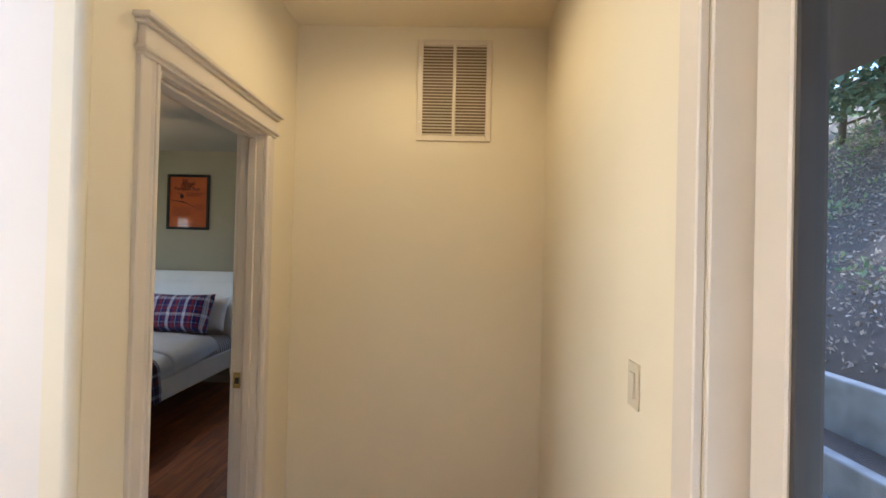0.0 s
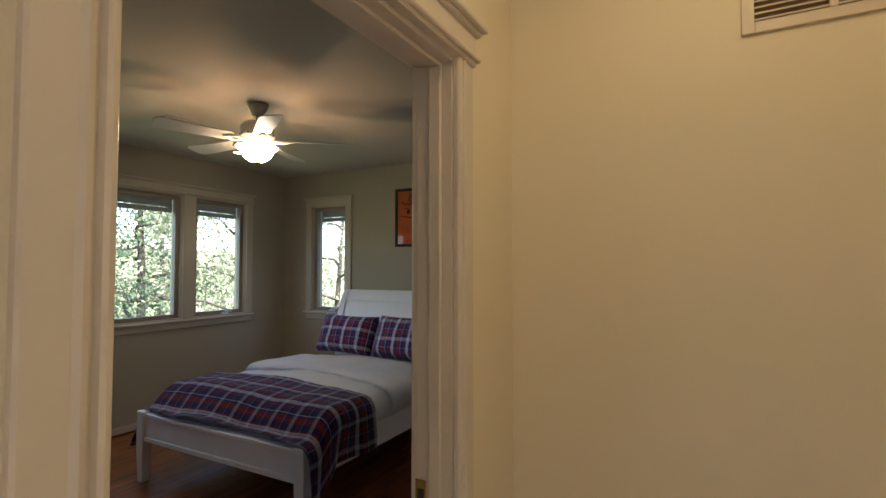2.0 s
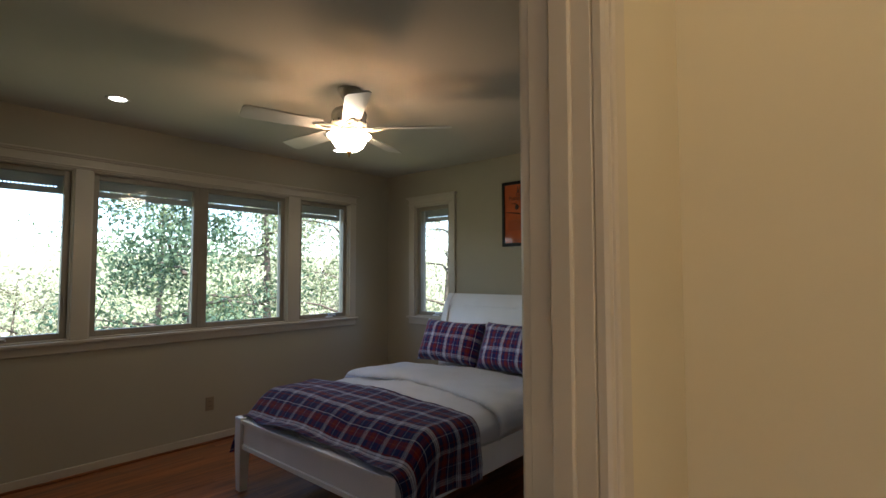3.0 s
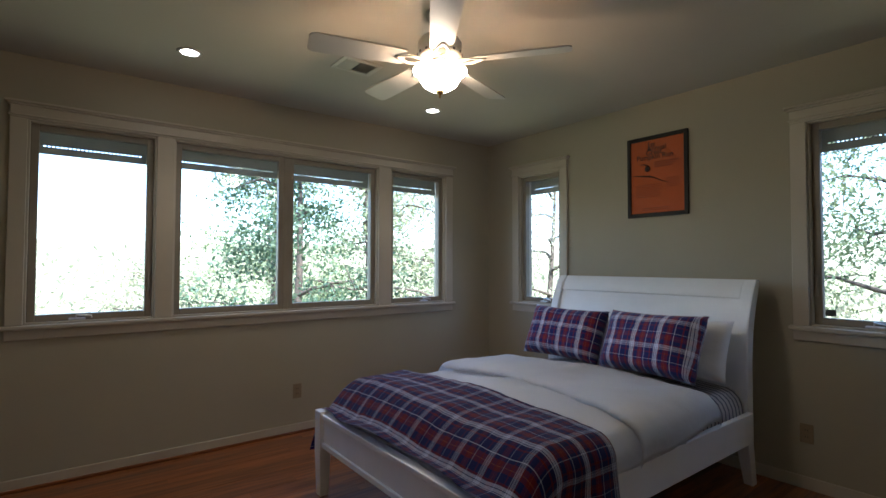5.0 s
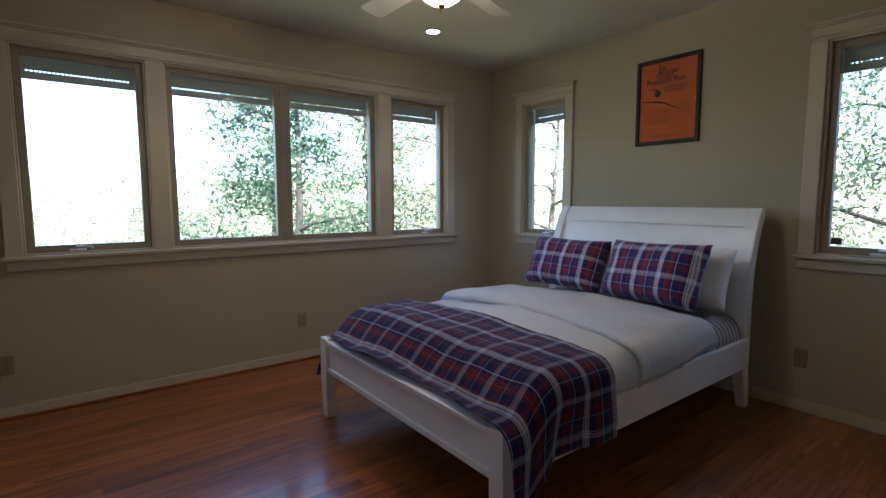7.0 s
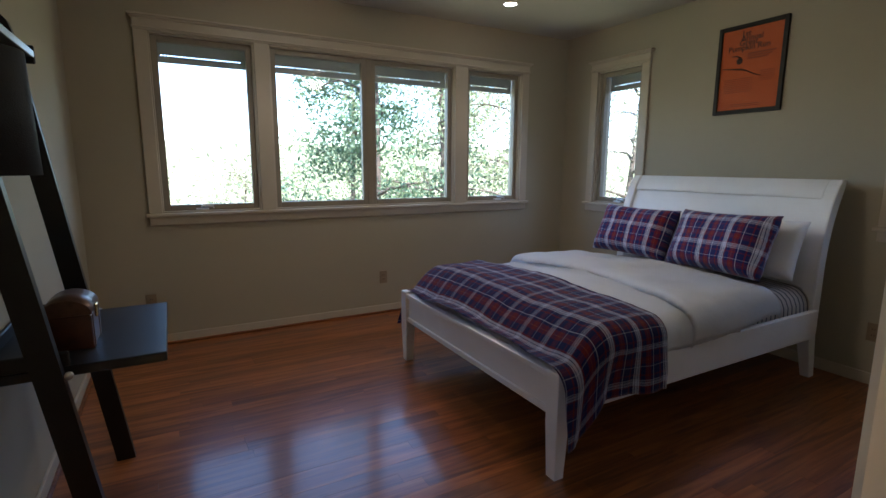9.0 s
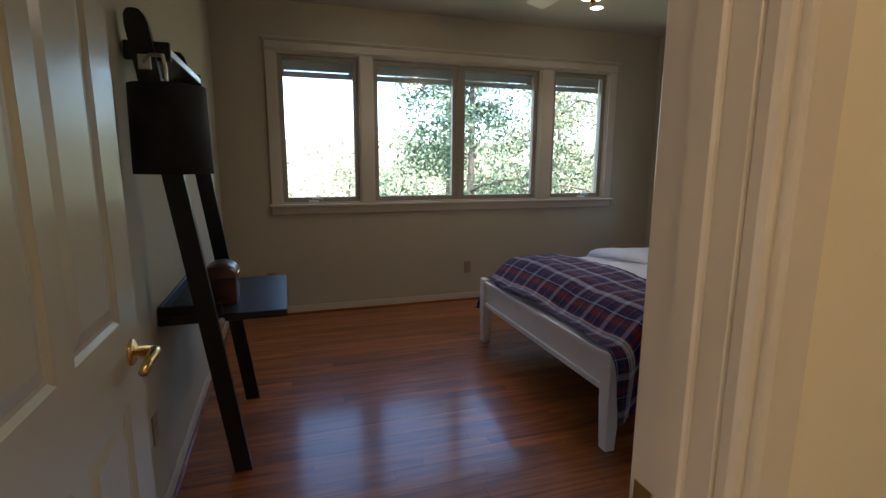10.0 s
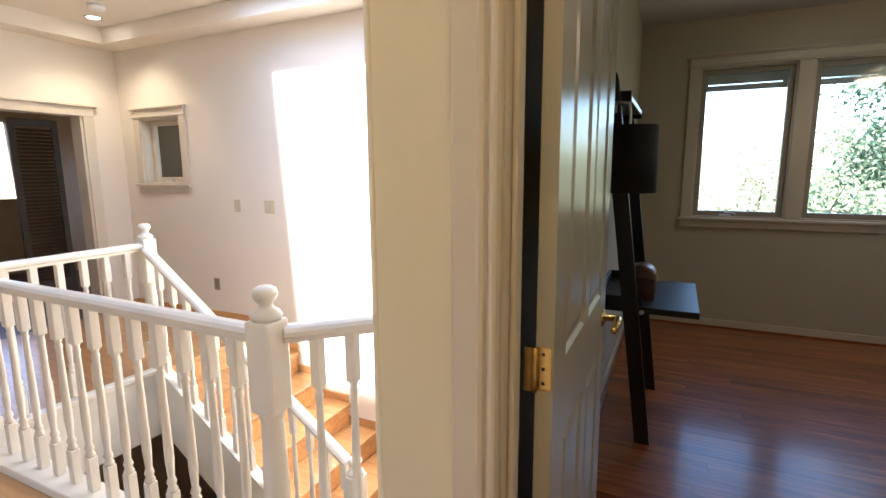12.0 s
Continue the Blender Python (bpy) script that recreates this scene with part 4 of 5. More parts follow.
for way, y in ((1, LY1), (-1, LY0)):
    rose = bm_lathe([(0.030, 0), (0.030, 0.004), (0.024, 0.009), (0.012, 0.012), (0.010, 0.048)], 20)
    bmesh.ops.transform(rose, matrix=Matrix.Translation((KX, y, KZ)) @ Euler((radians(-90 * way), 0, 0)).to_matrix().to_4x4(), verts=list(rose.verts))
    knob = part("door_lever", rose, BRASS, door, "polished brass lever handle")
    part("lever", bm_tube([(KX, y + way * 0.050, KZ), (KX + 0.03, y + way * 0.054, KZ + 0.005), (KX + 0.07, y + way * 0.052, KZ + 0.003), (KX + 0.108, y + way * 0.048, KZ - 0.010)], [0.012, 0.013, 0.011, 0.009], 12), BRASS, knob)
part("latch", bm_boxes([(LX0 - 0.002, LX0, LY0 + 0.006, LY1 - 0.006, KZ - 0.028, KZ + 0.028)]), BRASS, door)


# ---- ceiling fan with its lamp ----
FX, FY_ = FAN_AT
fan = thing("ceiling_fan", "white ceiling fan with five blades and a lit glass bowl", "ceiling fan", at=(FX, FY_, 0))
part("canopy", bm_lathe([(0.02, BED_CEIL - 0.085), (0.035, BED_CEIL - 0.08), (0.055, BED_CEIL - 0.045), (0.068, BED_CEIL - 0.012), (0.07, BED_CEIL)], 28), FAN_WHITE, fan)
part("rod", bm_lathe([(0.013, 2.50), (0.013, BED_CEIL - 0.08)], 14), FAN_WHITE, fan)
motor = part("motor_housing", bm_lathe([(0.055, 2.400), (0.105, 2.405), (0.115, 2.425), (0.105, 2.445), (0.112, 2.455), (0.112, 2.485), (0.095, 2.51), (0.05, 2.525), (0.02, 2.53)], 32), FAN_WHITE, fan)
for k in range(15):
    a = 2 * math.pi * k / 15
    bm = bmesh.new()
    # small dark blocks drawn for the shade inside the slots
    bmesh.ops.create_cube(bm, size=1.0, matrix=Matrix.Translation((0.1145 * math.cos(a), 0.1145 * math.sin(a), 2.425)) @ Matrix.Rotation(a, 4, "Z") @ Matrix.Diagonal((0.005, 0.012, 0.012, 1)))
    part("vent_slot", bm, FAN_SLOT_SHADE, motor)
bowl = bm_lathe([(0.012, 2.243), (0.05, 2.250), (0.085, 2.272), (0.105, 2.305), (0.118, 2.328), (0.135, 2.338), (0.138, 2.346), (0.128, 2.352)], 36)
bmesh.ops.delete(bowl, geom=[max(bowl.faces, key=lambda f: f.calc_center_median().z)], context="FACES")
shade = part("glass_bowl", bowl, SHADE, fan, "frosted glass bowl shade, lit")
# unseen liner, added to stop the bowl's glow from washing out blade shadows
inner = bm_lathe([(0.010, 2.250), (0.047, 2.257), (0.079, 2.278), (0.098, 2.309), (0.111, 2.332), (0.128, 2.3505)], 36)
bmesh.ops.delete(inner, geom=[max(inner.faces, key=lambda f: f.calc_center_median().z)], context="FACES")
part("glow_liner", inner, material("bowl liner", (0.35, 0.33, 0.29), 0.6), shade, "unseen liner added to block the bowl's upward glow")
part("lamp_neck", bm_lathe([(0.05, 2.352), (0.055, 2.37), (0.05, 2.402)], 20), FAN_WHITE, fan)
part("finial", bm_lathe([(0.002, 2.207), (0.006, 2.212), (0.004, 2.220), (0.008, 2.226), (0.018, 2.236), (0.022, 2.246)], 16), BRASS, fan, "small brass finial")
for k in range(5):
    a = radians(38 + 72 * k)
    m = Matrix.Rotation(a, 4, "Z")
    bm = bmesh.new()
    cols = []
    for r, w in ((0.185, 0.050), (0.21, 0.057), (0.35, 0.062), (0.50, 0.067), (0.62, 0.069), (0.642, 0.060), (0.65, 0.045)):
        row = []
        for dz in (0.003, -0.003):
            for s in (-1, 1):
                row.append(bm.verts.new(m @ Vector((r, s * w, 2.392 + dz + s * w * 0.21))))
        cols.append(row)
    for p_, q_ in zip(cols, cols[1:]):
        for i, j in ((0, 1), (1, 3), (3, 2), (2, 0)):
            bm.faces.new((p_[i], p_[j], q_[j], q_[i]))
    bm.faces.new([cols[0][i] for i in (0, 1, 3, 2)])
    bm.faces.new([cols[-1][i] for i in (0, 1, 3, 2)])
    bmesh.ops.recalc_face_normals(bm, faces=list(bm.faces))
    blade = part("blade", bm, FAN_WHITE, fan)
    iron = bm_tube([m @ Vector(v) for v in ((0.085, 0, 2.390), (0.12, 0.028, 2.386), (0.165, 0.034, 2.387), (0.21, 0.014, 2.389), (0.235, 0, 2.390))], 0.0075, 8)
    part("blade_iron", iron, FAN_WHITE, blade)
    part("blade_iron", bm_tube([m @ Vector(v) for v in ((0.085, 0, 2.390), (0.12, -0.028, 2.382), (0.165, -0.034, 2.380), (0.21, -0.014, 2.386), (0.235, 0, 2.390))], 0.0075, 8), FAN_WHITE, blade)


# ---- recessed lights, grilles, outlets ----
def downlight(x, y, z, label):
    ob = thing("recessed_light", label, "recessed light", "recessed lights")
    part("ring", bm_lathe([(0.050, z - 0.001), (0.052, z - 0.006), (0.068, z - 0.005), (0.072, z)], 28, (x, y, 0)), FAN_WHITE, ob)
    part("lens", bm_lathe([(0.002, z - 0.0035), (0.05, z - 0.003), (0.05, z - 0.001)], 28, (x, y, 0)), CAN_GLOW, ob, "lit lens")


downlight(-3.92, 3.075, BED_CEIL, "small lit recessed light in the bedroom ceiling")
downlight(-3.935, 4.905, BED_CEIL, "small lit recessed light in the bedroom ceiling")
downlight(-2.48, -2.48, STAIR_CEIL + 0.14, "lit recessed light over the stair landing")
# fitting for the added hall lamp, never in view
downlight(0.22, 2.45, HALL_CEIL, "lit recessed light added out of view in the hall ceiling")
alarm = thing("smoke_alarm", "round white smoke alarm on the stair ceiling", "smoke alarm")
part("base", bm_lathe([(0.05, STAIR_CEIL + 0.10), (0.06, STAIR_CEIL + 0.112), (0.062, STAIR_CEIL + 0.14)], 24, (-2.30, -2.12, 0)), WHITE, alarm)

grille = thing("return_grille", "white louvred return air grille on the hall wall", "air grille")
GX0, GX1, GZ0, GZ1, GY = 0.203, 0.597, 2.125, 2.664, HALL_N
GRILLE = material("grille enamel", (0.72, 0.62, 0.46), 0.45, vary=0.03)
part("frame", bm_boxes([(GX0, GX0 + 0.030, GY - 0.010, GY, GZ0, GZ1), (GX1 - 0.030, GX1, GY - 0.010, GY, GZ0, GZ1), (GX0 + 0.03, GX1 - 0.03, GY - 0.010, GY, GZ0, GZ0 + 0.03), (GX0 + 0.03, GX1 - 0.03, GY - 0.010, GY, GZ1 - 0.03, GZ1)], 0.002), GRILLE, grille)
# brown sheet that paints the shade seen between the slats
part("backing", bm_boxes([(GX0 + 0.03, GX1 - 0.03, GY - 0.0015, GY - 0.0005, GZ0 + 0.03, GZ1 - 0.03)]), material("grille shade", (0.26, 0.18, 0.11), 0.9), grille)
part("centre_bar", bm_boxes([(0.391, 0.409, GY - 0.011, GY - 0.001, GZ0 + 0.03, GZ1 - 0.03)], 0.002), GRILLE, grille)
n_slat = 30
for k in range(n_slat):
    z = GZ0 + 0.036 + (GZ1 - GZ0 - 0.07) * k / (n_slat - 1)
    for x0, x1 in ((GX0 + 0.03, 0.391), (0.409, GX1 - 0.03)):
        bm = bm_boxes([(x0, x1, -0.006, 0.006, -0.0012, 0.0012)])
        bmesh.ops.transform(bm, matrix=Matrix.Translation((0, GY - 0.0065, z)) @ Matrix.Rotation(radians(38), 4, "X"), verts=list(bm.verts))
        part("slat", bm, GRILLE, grille)
for z in (GZ0 + 0.10, GZ1 - 0.10):
    part("screw", bm_boxes([(GX0 + 0.011, GX0 + 0.019, GY - 0.0125, GY - 0.010, z - 0.004, z + 0.004)], 0.001), CHROME, grille)

vent = thing("ceiling_vent", "white ceiling air vent with angled louvres", "ceiling vent")
VX0, VX1, VY0, VY1, VZ = -3.590, -3.385, 3.835, 4.115, BED_CEIL
part("frame", bm_boxes([(VX0, VX1, VY0, VY0 + 0.03, VZ - 0.008, VZ), (VX0, VX1, VY1 - 0.03, VY1, VZ - 0.008, VZ), (VX0, VX0 + 0.03, VY0 + 0.03, VY1 - 0.03, VZ - 0.008, VZ), (VX1 - 0.03, VX1, VY0 + 0.03, VY1 - 0.03, VZ - 0.008, VZ)], 0.002), FAN_WHITE, vent)
# dark sheet in place of the shade above the louvres
part("backing", bm_boxes([(VX0 + 0.03, VX1 - 0.03, VY0 + 0.03, VY1 - 0.03, VZ - 0.0015, VZ - 0.0005)]), FAN_SLOT_SHADE, vent)
for k in range(12):
    y = VY0 + 0.042 + k * (VY1 - VY0 - 0.084) / 11
    bm = bm_boxes([(VX0 + 0.03, VX1 - 0.03, -0.008, 0.008, -0.001, 0.001)])
    bmesh.ops.transform(bm, matrix=Matrix.Translation((0, y, VZ - 0.006)) @ Matrix.Rotation(radians(-40 if k < 5 else 40), 4, "X"), verts=list(bm.verts))
    part("slat", bm, FAN_WHITE, vent)


def plate(name, axis, face, way, a, z, label, kind, w=0.07, h=0.115):
    """A wall plate centred at a along the wall, height z."""
    B = lambda *v: along(axis, face, way, *v)
    ob = thing(name, label, "wall plate", "wall plates")
    part("cover", bm_boxes([B(a - w / 2, a + w / 2, 0, 0.006, z - h / 2, z + h / 2)], 0.002, 2), PLATE_TAN if kind == "outlet" else PLATE, ob)
    if kind == "outlet":
        for dz in (-0.02, 0.02):
            s = part("socket", bm_boxes([B(a - 0.016, a + 0.016, 0.006, 0.008, z + dz - 0.013, z + dz + 0.013)], 0.001), PLATE_TAN, ob)
            part("slots", bm_boxes([B(a - 0.008, a - 0.005, 0.008, 0.0085, z + dz - 0.004, z + dz + 0.006), B(a + 0.005, a + 0.008, 0.008, 0.0085, z + dz - 0.004, z + dz + 0.006)]), PLATE_DARK, s)
    else:
        n_sw = 1 if w < 0.1 else 2
        for k in range(n_sw):
            o = a + (k - (n_sw - 1) / 2) * 0.046
            part("rocker", bm_boxes([B(o - 0.016, o + 0.016, 0.006, 0.011, z - 0.033, z + 0.033)], 0.002), PLATE, ob)
    return ob


plate("outlet", "x", WX, 1, 4.02, 0.335, "tan wall outlet under the bedroom windows", "outlet")
plate("outlet", "x", WX, 1, 2.18, 0.335, "tan wall outlet in the bedroom corner", "outlet")
plate("outlet", "x", WX, 1, 5.75, 0.335, "tan wall outlet near the room corner", "outlet")
plate("outlet", "y", NY, -1, -1.72, 0.335, "tan wall outlet beside the bed", "outlet")
plate("outlet", "y", SY, 1, -2.05, 0.37, "tan wall outlet on the door wall", "outlet")
plate("light_switch", "x", HALL_E, -1, 1.805, 1.206, "ivory light switch beside the hall window", "switch")
plate("light_switch", "x", STX, 1, -1.445, 1.103, "ivory light switch on the stair wall", "switch")
plate("light_switch", "x", STX, 1, -1.056, 1.103, "ivory double light switch on the stair wall", "switch", 0.115)
plate("outlet", "x", STX, 1, -1.79, 0.34, "tan wall outlet on the landing", "outlet")


# ---- framed poster over the bed ----
poster = thing("framed_poster", "orange race poster in a thin black frame", "poster")
PX0, PX1, PZ0, PZ1 = -2.903, -2.413, 1.738, 2.370
fw = 0.030
part("frame", bm_boxes([(PX0, PX0 + fw, NY - 0.022, NY, PZ0, PZ1), (PX1 - fw, PX1, NY - 0.022, NY, PZ0, PZ1), (PX0 + fw, PX1 - fw, NY - 0.022, NY, PZ0, PZ0 + fw), (PX0 + fw, PX1 - fw, NY - 0.022, NY, PZ1 - fw, PZ1)], 0.003), POSTER_FRAME, poster)
sheet_ob = part("sheet", bm_boxes([(PX0 + fw, PX1 - fw, NY - 0.010, NY - 0.004, PZ0 + fw, PZ1 - fw)]), POSTER, poster, "orange printed paper")
glz = part("glazing", bm_boxes([(PX0 + fw, PX1 - fw, NY - 0.016, NY - 0.014, PZ0 + fw, PZ1 - fw)]), GLASS, poster, "clear picture glass")
glz.visible_shadow = False


def print_line(words, x, z, size):
    cu = bpy.data.curves.new("print", "FONT")
    cu.body, cu.size, cu.extrude, cu.offset = words, size, 0.0003, size * 0.018
    tmp = bpy.data.objects.new("print", cu)
    scene.collection.objects.link(tmp)
    me = bpy.data.meshes.new_from_object(tmp.evaluated_get(bpy.context.evaluated_depsgraph_get()))
    bpy.data.objects.remove(tmp)
    me.materials.clear()
    me.materials.append(INK)
    ob = new("print", me)
    ob.matrix_world = Matrix.Translation((x, NY - 0.0108, z)) @ Matrix.Rotation(radians(90), 4, "X")
    ob.parent = sheet_ob
    return ob


PW = PX1 - PX0
for words, x, z in (("1st", 0.34, 0.865), ("Annual", 0.34, 0.815), ("Great", 0.32, 0.765), ("Pumpkin Run", 0.16, 0.712)):
    print_line(words, PX0 + PW * x, PZ0 + (PZ1 - PZ0) * z, 0.056)
# faint small print as plain bars
rp = random.Random(3)
bars = []
for k in range(3):
    bars.append((PX0 + PW * 0.46, PX0 + PW * (0.86 - 0.05 * k), 0.672 - 0.026 * k, 0.010))
for k in range(8):
    bars.append((PX0 + PW * (0.13 + 0.02 * rp.random()), PX0 + PW * (0.54 + 0.06 * rp.random()), 0.40 - 0.021 * k, 0.005))
for k in range(6):
    bars.append((PX0 + PW * 0.66, PX0 + PW * (0.84 + 0.04 * rp.random()), 0.46 - 0.021 * k, 0.005))
for k in range(2):
    bars.append((PX0 + PW * 0.26, PX0 + PW * 0.70, 0.11 - 0.02 * k, 0.005))
for a, c, z, h in bars:
    part("print_bar", bm_boxes([(a, c, NY - 0.0108, NY - 0.0103, PZ0 + (PZ1 - PZ0) * z - h, PZ0 + (PZ1 - PZ0) * z)]), INK_FAINT, sheet_ob)
part("bare_branch", bm_tube([(PX0 + PW * u, NY - 0.0106, PZ0 + (PZ1 - PZ0) * v) for u, v in ((0.10, 0.53), (0.24, 0.515), (0.38, 0.50), (0.46, 0.48), (0.58, 0.43), (0.68, 0.405))], [0.003, 0.005, 0.007, 0.005, 0.004, 0.002], 6), INK, sheet_ob, "printed dark branch")
bm = bm_lathe([(0.004, -0.026), (0.020, -0.016), (0.024, 0.004), (0.012, 0.020), (0.003, 0.028)], 12)
bmesh.ops.transform(bm, matrix=Matrix.Translation((PX0 + PW * 0.345, NY - 0.0106, PZ0 + (PZ1 - PZ0) * 0.60)) @ Matrix.Diagonal((1, 0.03, 1, 1)), verts=list(bm.verts))
part("printed_shape", bm, INK, sheet_ob, "printed dark blob above the branch")
part("printed_wing", bm_tube([(PX0 + PW * u, NY - 0.0106, PZ0 + (PZ1 - PZ0) * v) for u, v in ((0.22, 0.66), (0.30, 0.655), (0.36, 0.63))], [0.002, 0.005, 0.004], 6), INK, sheet_ob)


# ---- ladder desk leaning on the south wall ----
desk = thing("ladder_desk", "black wooden ladder desk leaning on the wall", "desk")
FOOT_Y, TOP_Y, TOP_Z = 2.095, 1.872, 1.86
LEGS = ((-2.275, -2.105), (-2.985, -2.815))


def leg_at(k, z):
    t = z / TOP_Z
    return LEGS[k][0] + (LEGS[k][1] - LEGS[k][0]) * t, FOOT_Y + (TOP_Y - FOOT_Y) * t


for k in (0, 1):
    bm = bmesh.new()
    hw, hd = 0.018, 0.036
    rings = []
    for z, f in ((0, 1), (0.6, 1), (1.2, 1), (TOP_Z - 0.05, 1), (TOP_Z - 0.02, 0.86), (TOP_Z - 0.004, 0.55), (TOP_Z, 0.25)):
        x, y = leg_at(k, z)
        rings.append([bm.verts.new((x + a * hw, y + c * hd * f, z)) for a, c in ((-1, -1), (1, -1), (1, 1), (-1, 1))])
    for p_, q_ in zip(rings, rings[1:]):
        for i in range(4):
            bm.faces.new((p_[i], p_[(i + 1) % 4], q_[(i + 1) % 4], q_[i]))
    bm.faces.new(rings[0][::-1])
    bm.faces.new(rings[-1])
    bmesh.ops.recalc_face_normals(bm, faces=list(bm.faces))
    part("leg", bm, BLACK_WOOD, desk)


def shelf_span(z):
    return leg_at(1, z)[0] + 0.018, leg_at(0, z)[0] - 0.018


x0, x1 = shelf_span(0.72)
part("desktop", bm_boxes([(x0, x1, SY + 0.004, 2.315, 0.706, 0.738)], 0.003), BLACK_WOOD, desk, "black lacquered desktop")
part("side_lip", bm_boxes([(x1 - 0.016, x1, SY + 0.004, 2.06, 0.738, 0.785)], 0.006, 2), BLACK_WOOD, desk)
part("side_lip", bm_boxes([(x0, x0 + 0.016, SY + 0.004, 2.06, 0.738, 0.785)], 0.006, 2), BLACK_WOOD, desk)
part("back_lip", bm_boxes([(x0 + 0.016, x1 - 0.016, SY + 0.004, SY + 0.02, 0.738, 0.785)], 0.004), BLACK_WOOD, desk)
for k in (0, 1):
    x, y = leg_at(k, 0.71)
    part("bolt", bm_tube([(x + (0.018 if k == 0 else -0.024), y + 0.05, 0.722), (x + (0.024 if k == 0 else -0.018), y + 0.05, 0.722)], 0.012, 12), CHROME, desk, "steel bolt head")
# slim top shelf
x0, x1 = shelf_span(1.73)
part("top_shelf", bm_boxes([(x0, x1, SY + 0.004, 1.965, 1.722, 1.742)], 0.003), BLACK_WOOD, desk)
part("shelf_end", bm_boxes([(x1, x1 + 0.014, SY + 0.004, 1.97, 1.700, 1.765)], 0.006, 3), BLACK_WOOD, desk)
part("shelf_end", bm_boxes([(x0 - 0.014, x0, SY + 0.004, 1.97, 1.700, 1.765)], 0.006, 3), BLACK_WOOD, desk)
part("shelf_edge", bm_boxes([(x0, x1, 1.965, 1.969, 1.722, 1.745)], 0.001), CHROME, desk, "bright metal edge strip")

# lamp with a drum shade, clamped to the top of the near leg
lamp_at = (-1.930, 1.986)
clip_lamp = thing("clamp_lamp", "black drum-shade lamp clamped to the ladder desk", "lamp")
ux, uy = leg_at(0, 1.69)
part("clamp", bm_boxes([(ux + 0.016, ux + 0.030, uy - 0.020, uy + 0.020, 1.665, 1.715)], 0.004, 2), CHROME, clip_lamp, "small chrome clamp")
part("arm", bm_tube([(ux + 0.028, uy, 1.69), (ux + 0.08, uy + 0.03, 1.705), (lamp_at[0] - 0.03, lamp_at[1] - 0.01, 1.69), (lamp_at[0], lamp_at[1], 1.65), (lamp_at[0], lamp_at[1], 1.565)], 0.006, 8), CHROME, clip_lamp, "thin chrome arm")
shade_ob = part("shade", bm_lathe([(0.116, 1.316), (0.118, 1.316), (0.112, 1.592), (0.110, 1.592), (0.1085, 1.590), (0.1145, 1.318)], 40, (*lamp_at, 0)), material("black lamp fabric", (0.010, 0.010, 0.012), 0.8, vary=0.15, scale=30, bump=0.3, bump_scale=300), clip_lamp, "black fabric drum shade")
part("lining", bm_lathe([(0.1140, 1.319), (0.1080, 1.589), (0.1075, 1.589), (0.1135, 1.319)], 40, (*lamp_at, 0)), WHITE, shade_ob, "white lining")
for k in range(3):
    a = 2 * math.pi * k / 3 + 0.4
    part("spoke", bm_tube([(*lamp_at, 1.572), (lamp_at[0] + 0.110 * math.cos(a), lamp_at[1] + 0.110 * math.sin(a), 1.580)], 0.002, 6), CHROME, shade_ob)
part("bulb_holder", bm_lathe([(0.010, 1.50), (0.018, 1.505), (0.018, 1.565), (0.008, 1.572)], 16, (*lamp_at, 0)), BLACK_WOOD, clip_lamp)

# small domed chest on the desktop
chest = thing("domed_chest", "small dark wooden chest with a domed metal-bound lid", "chest", at=(-2.47, 2.035, 0.738))
part("chest_body", bm_boxes([(-0.095, 0.095, -0.07, 0.07, 0, 0.115)], 0.003), CHEST_WOOD, chest)
bm = bmesh.new()
arc = [(0.072 * math.cos(math.pi * k / 12), 0.117 + 0.052 * math.sin(math.pi * k / 12)) for k in range(13)]
ra = [bm.verts.new((-0.097, y, z)) for y, z in arc]
rb = [bm.verts.new((0.097, y, z)) for y, z in arc]
for k in range(12):
    bm.faces.new((ra[k], ra[k + 1], rb[k + 1], rb[k])).smooth = True
bm.faces.new(ra)
bm.faces.new(rb)
bm.faces.new((ra[0], rb[0], rb[-1], ra[-1]))
bmesh.ops.recalc_face_normals(bm, faces=list(bm.faces))
part("lid", bm, CHEST_METAL, chest, "domed bronze-toned lid")
for x in (-0.07, 0.07):
    part("strap", bm_boxes([(x - 0.009, x + 0.009, -0.073, 0.073, 0.0, 0.116)], 0.002), CHEST_METAL, chest)
part("clasp", bm_boxes([(-0.014, 0.014, 0.070, 0.078, 0.085, 0.13)], 0.003), BRASS, chest, "brass clasp")


# ---- stairs and railings ----
RISE, RUN = 0.19, 0.27
stairs = thing("staircase", "oak stairs with white skirts going down beside the wall", "staircase")
SX0, SX1 = STX + 0.002, -1.84
for k in range(1, 8):
    y0, z = LAND_Y + RUN * (k - 1), -RISE * k
    deep = RUN + 0.02 if k < 7 else CORNER_Y - y0
    part("tread", bm_boxes([(SX0, SX1 if k < 7 else -0.75, y0, y0 + deep, z - 0.035, z)], 0.006, 2), SUNLIT_OAK, stairs)
    part("riser", bm_boxes([(SX0, SX1, y0 - 0.018, y0, z, z + RISE - 0.035)]), SUNLIT_OAK, stairs)
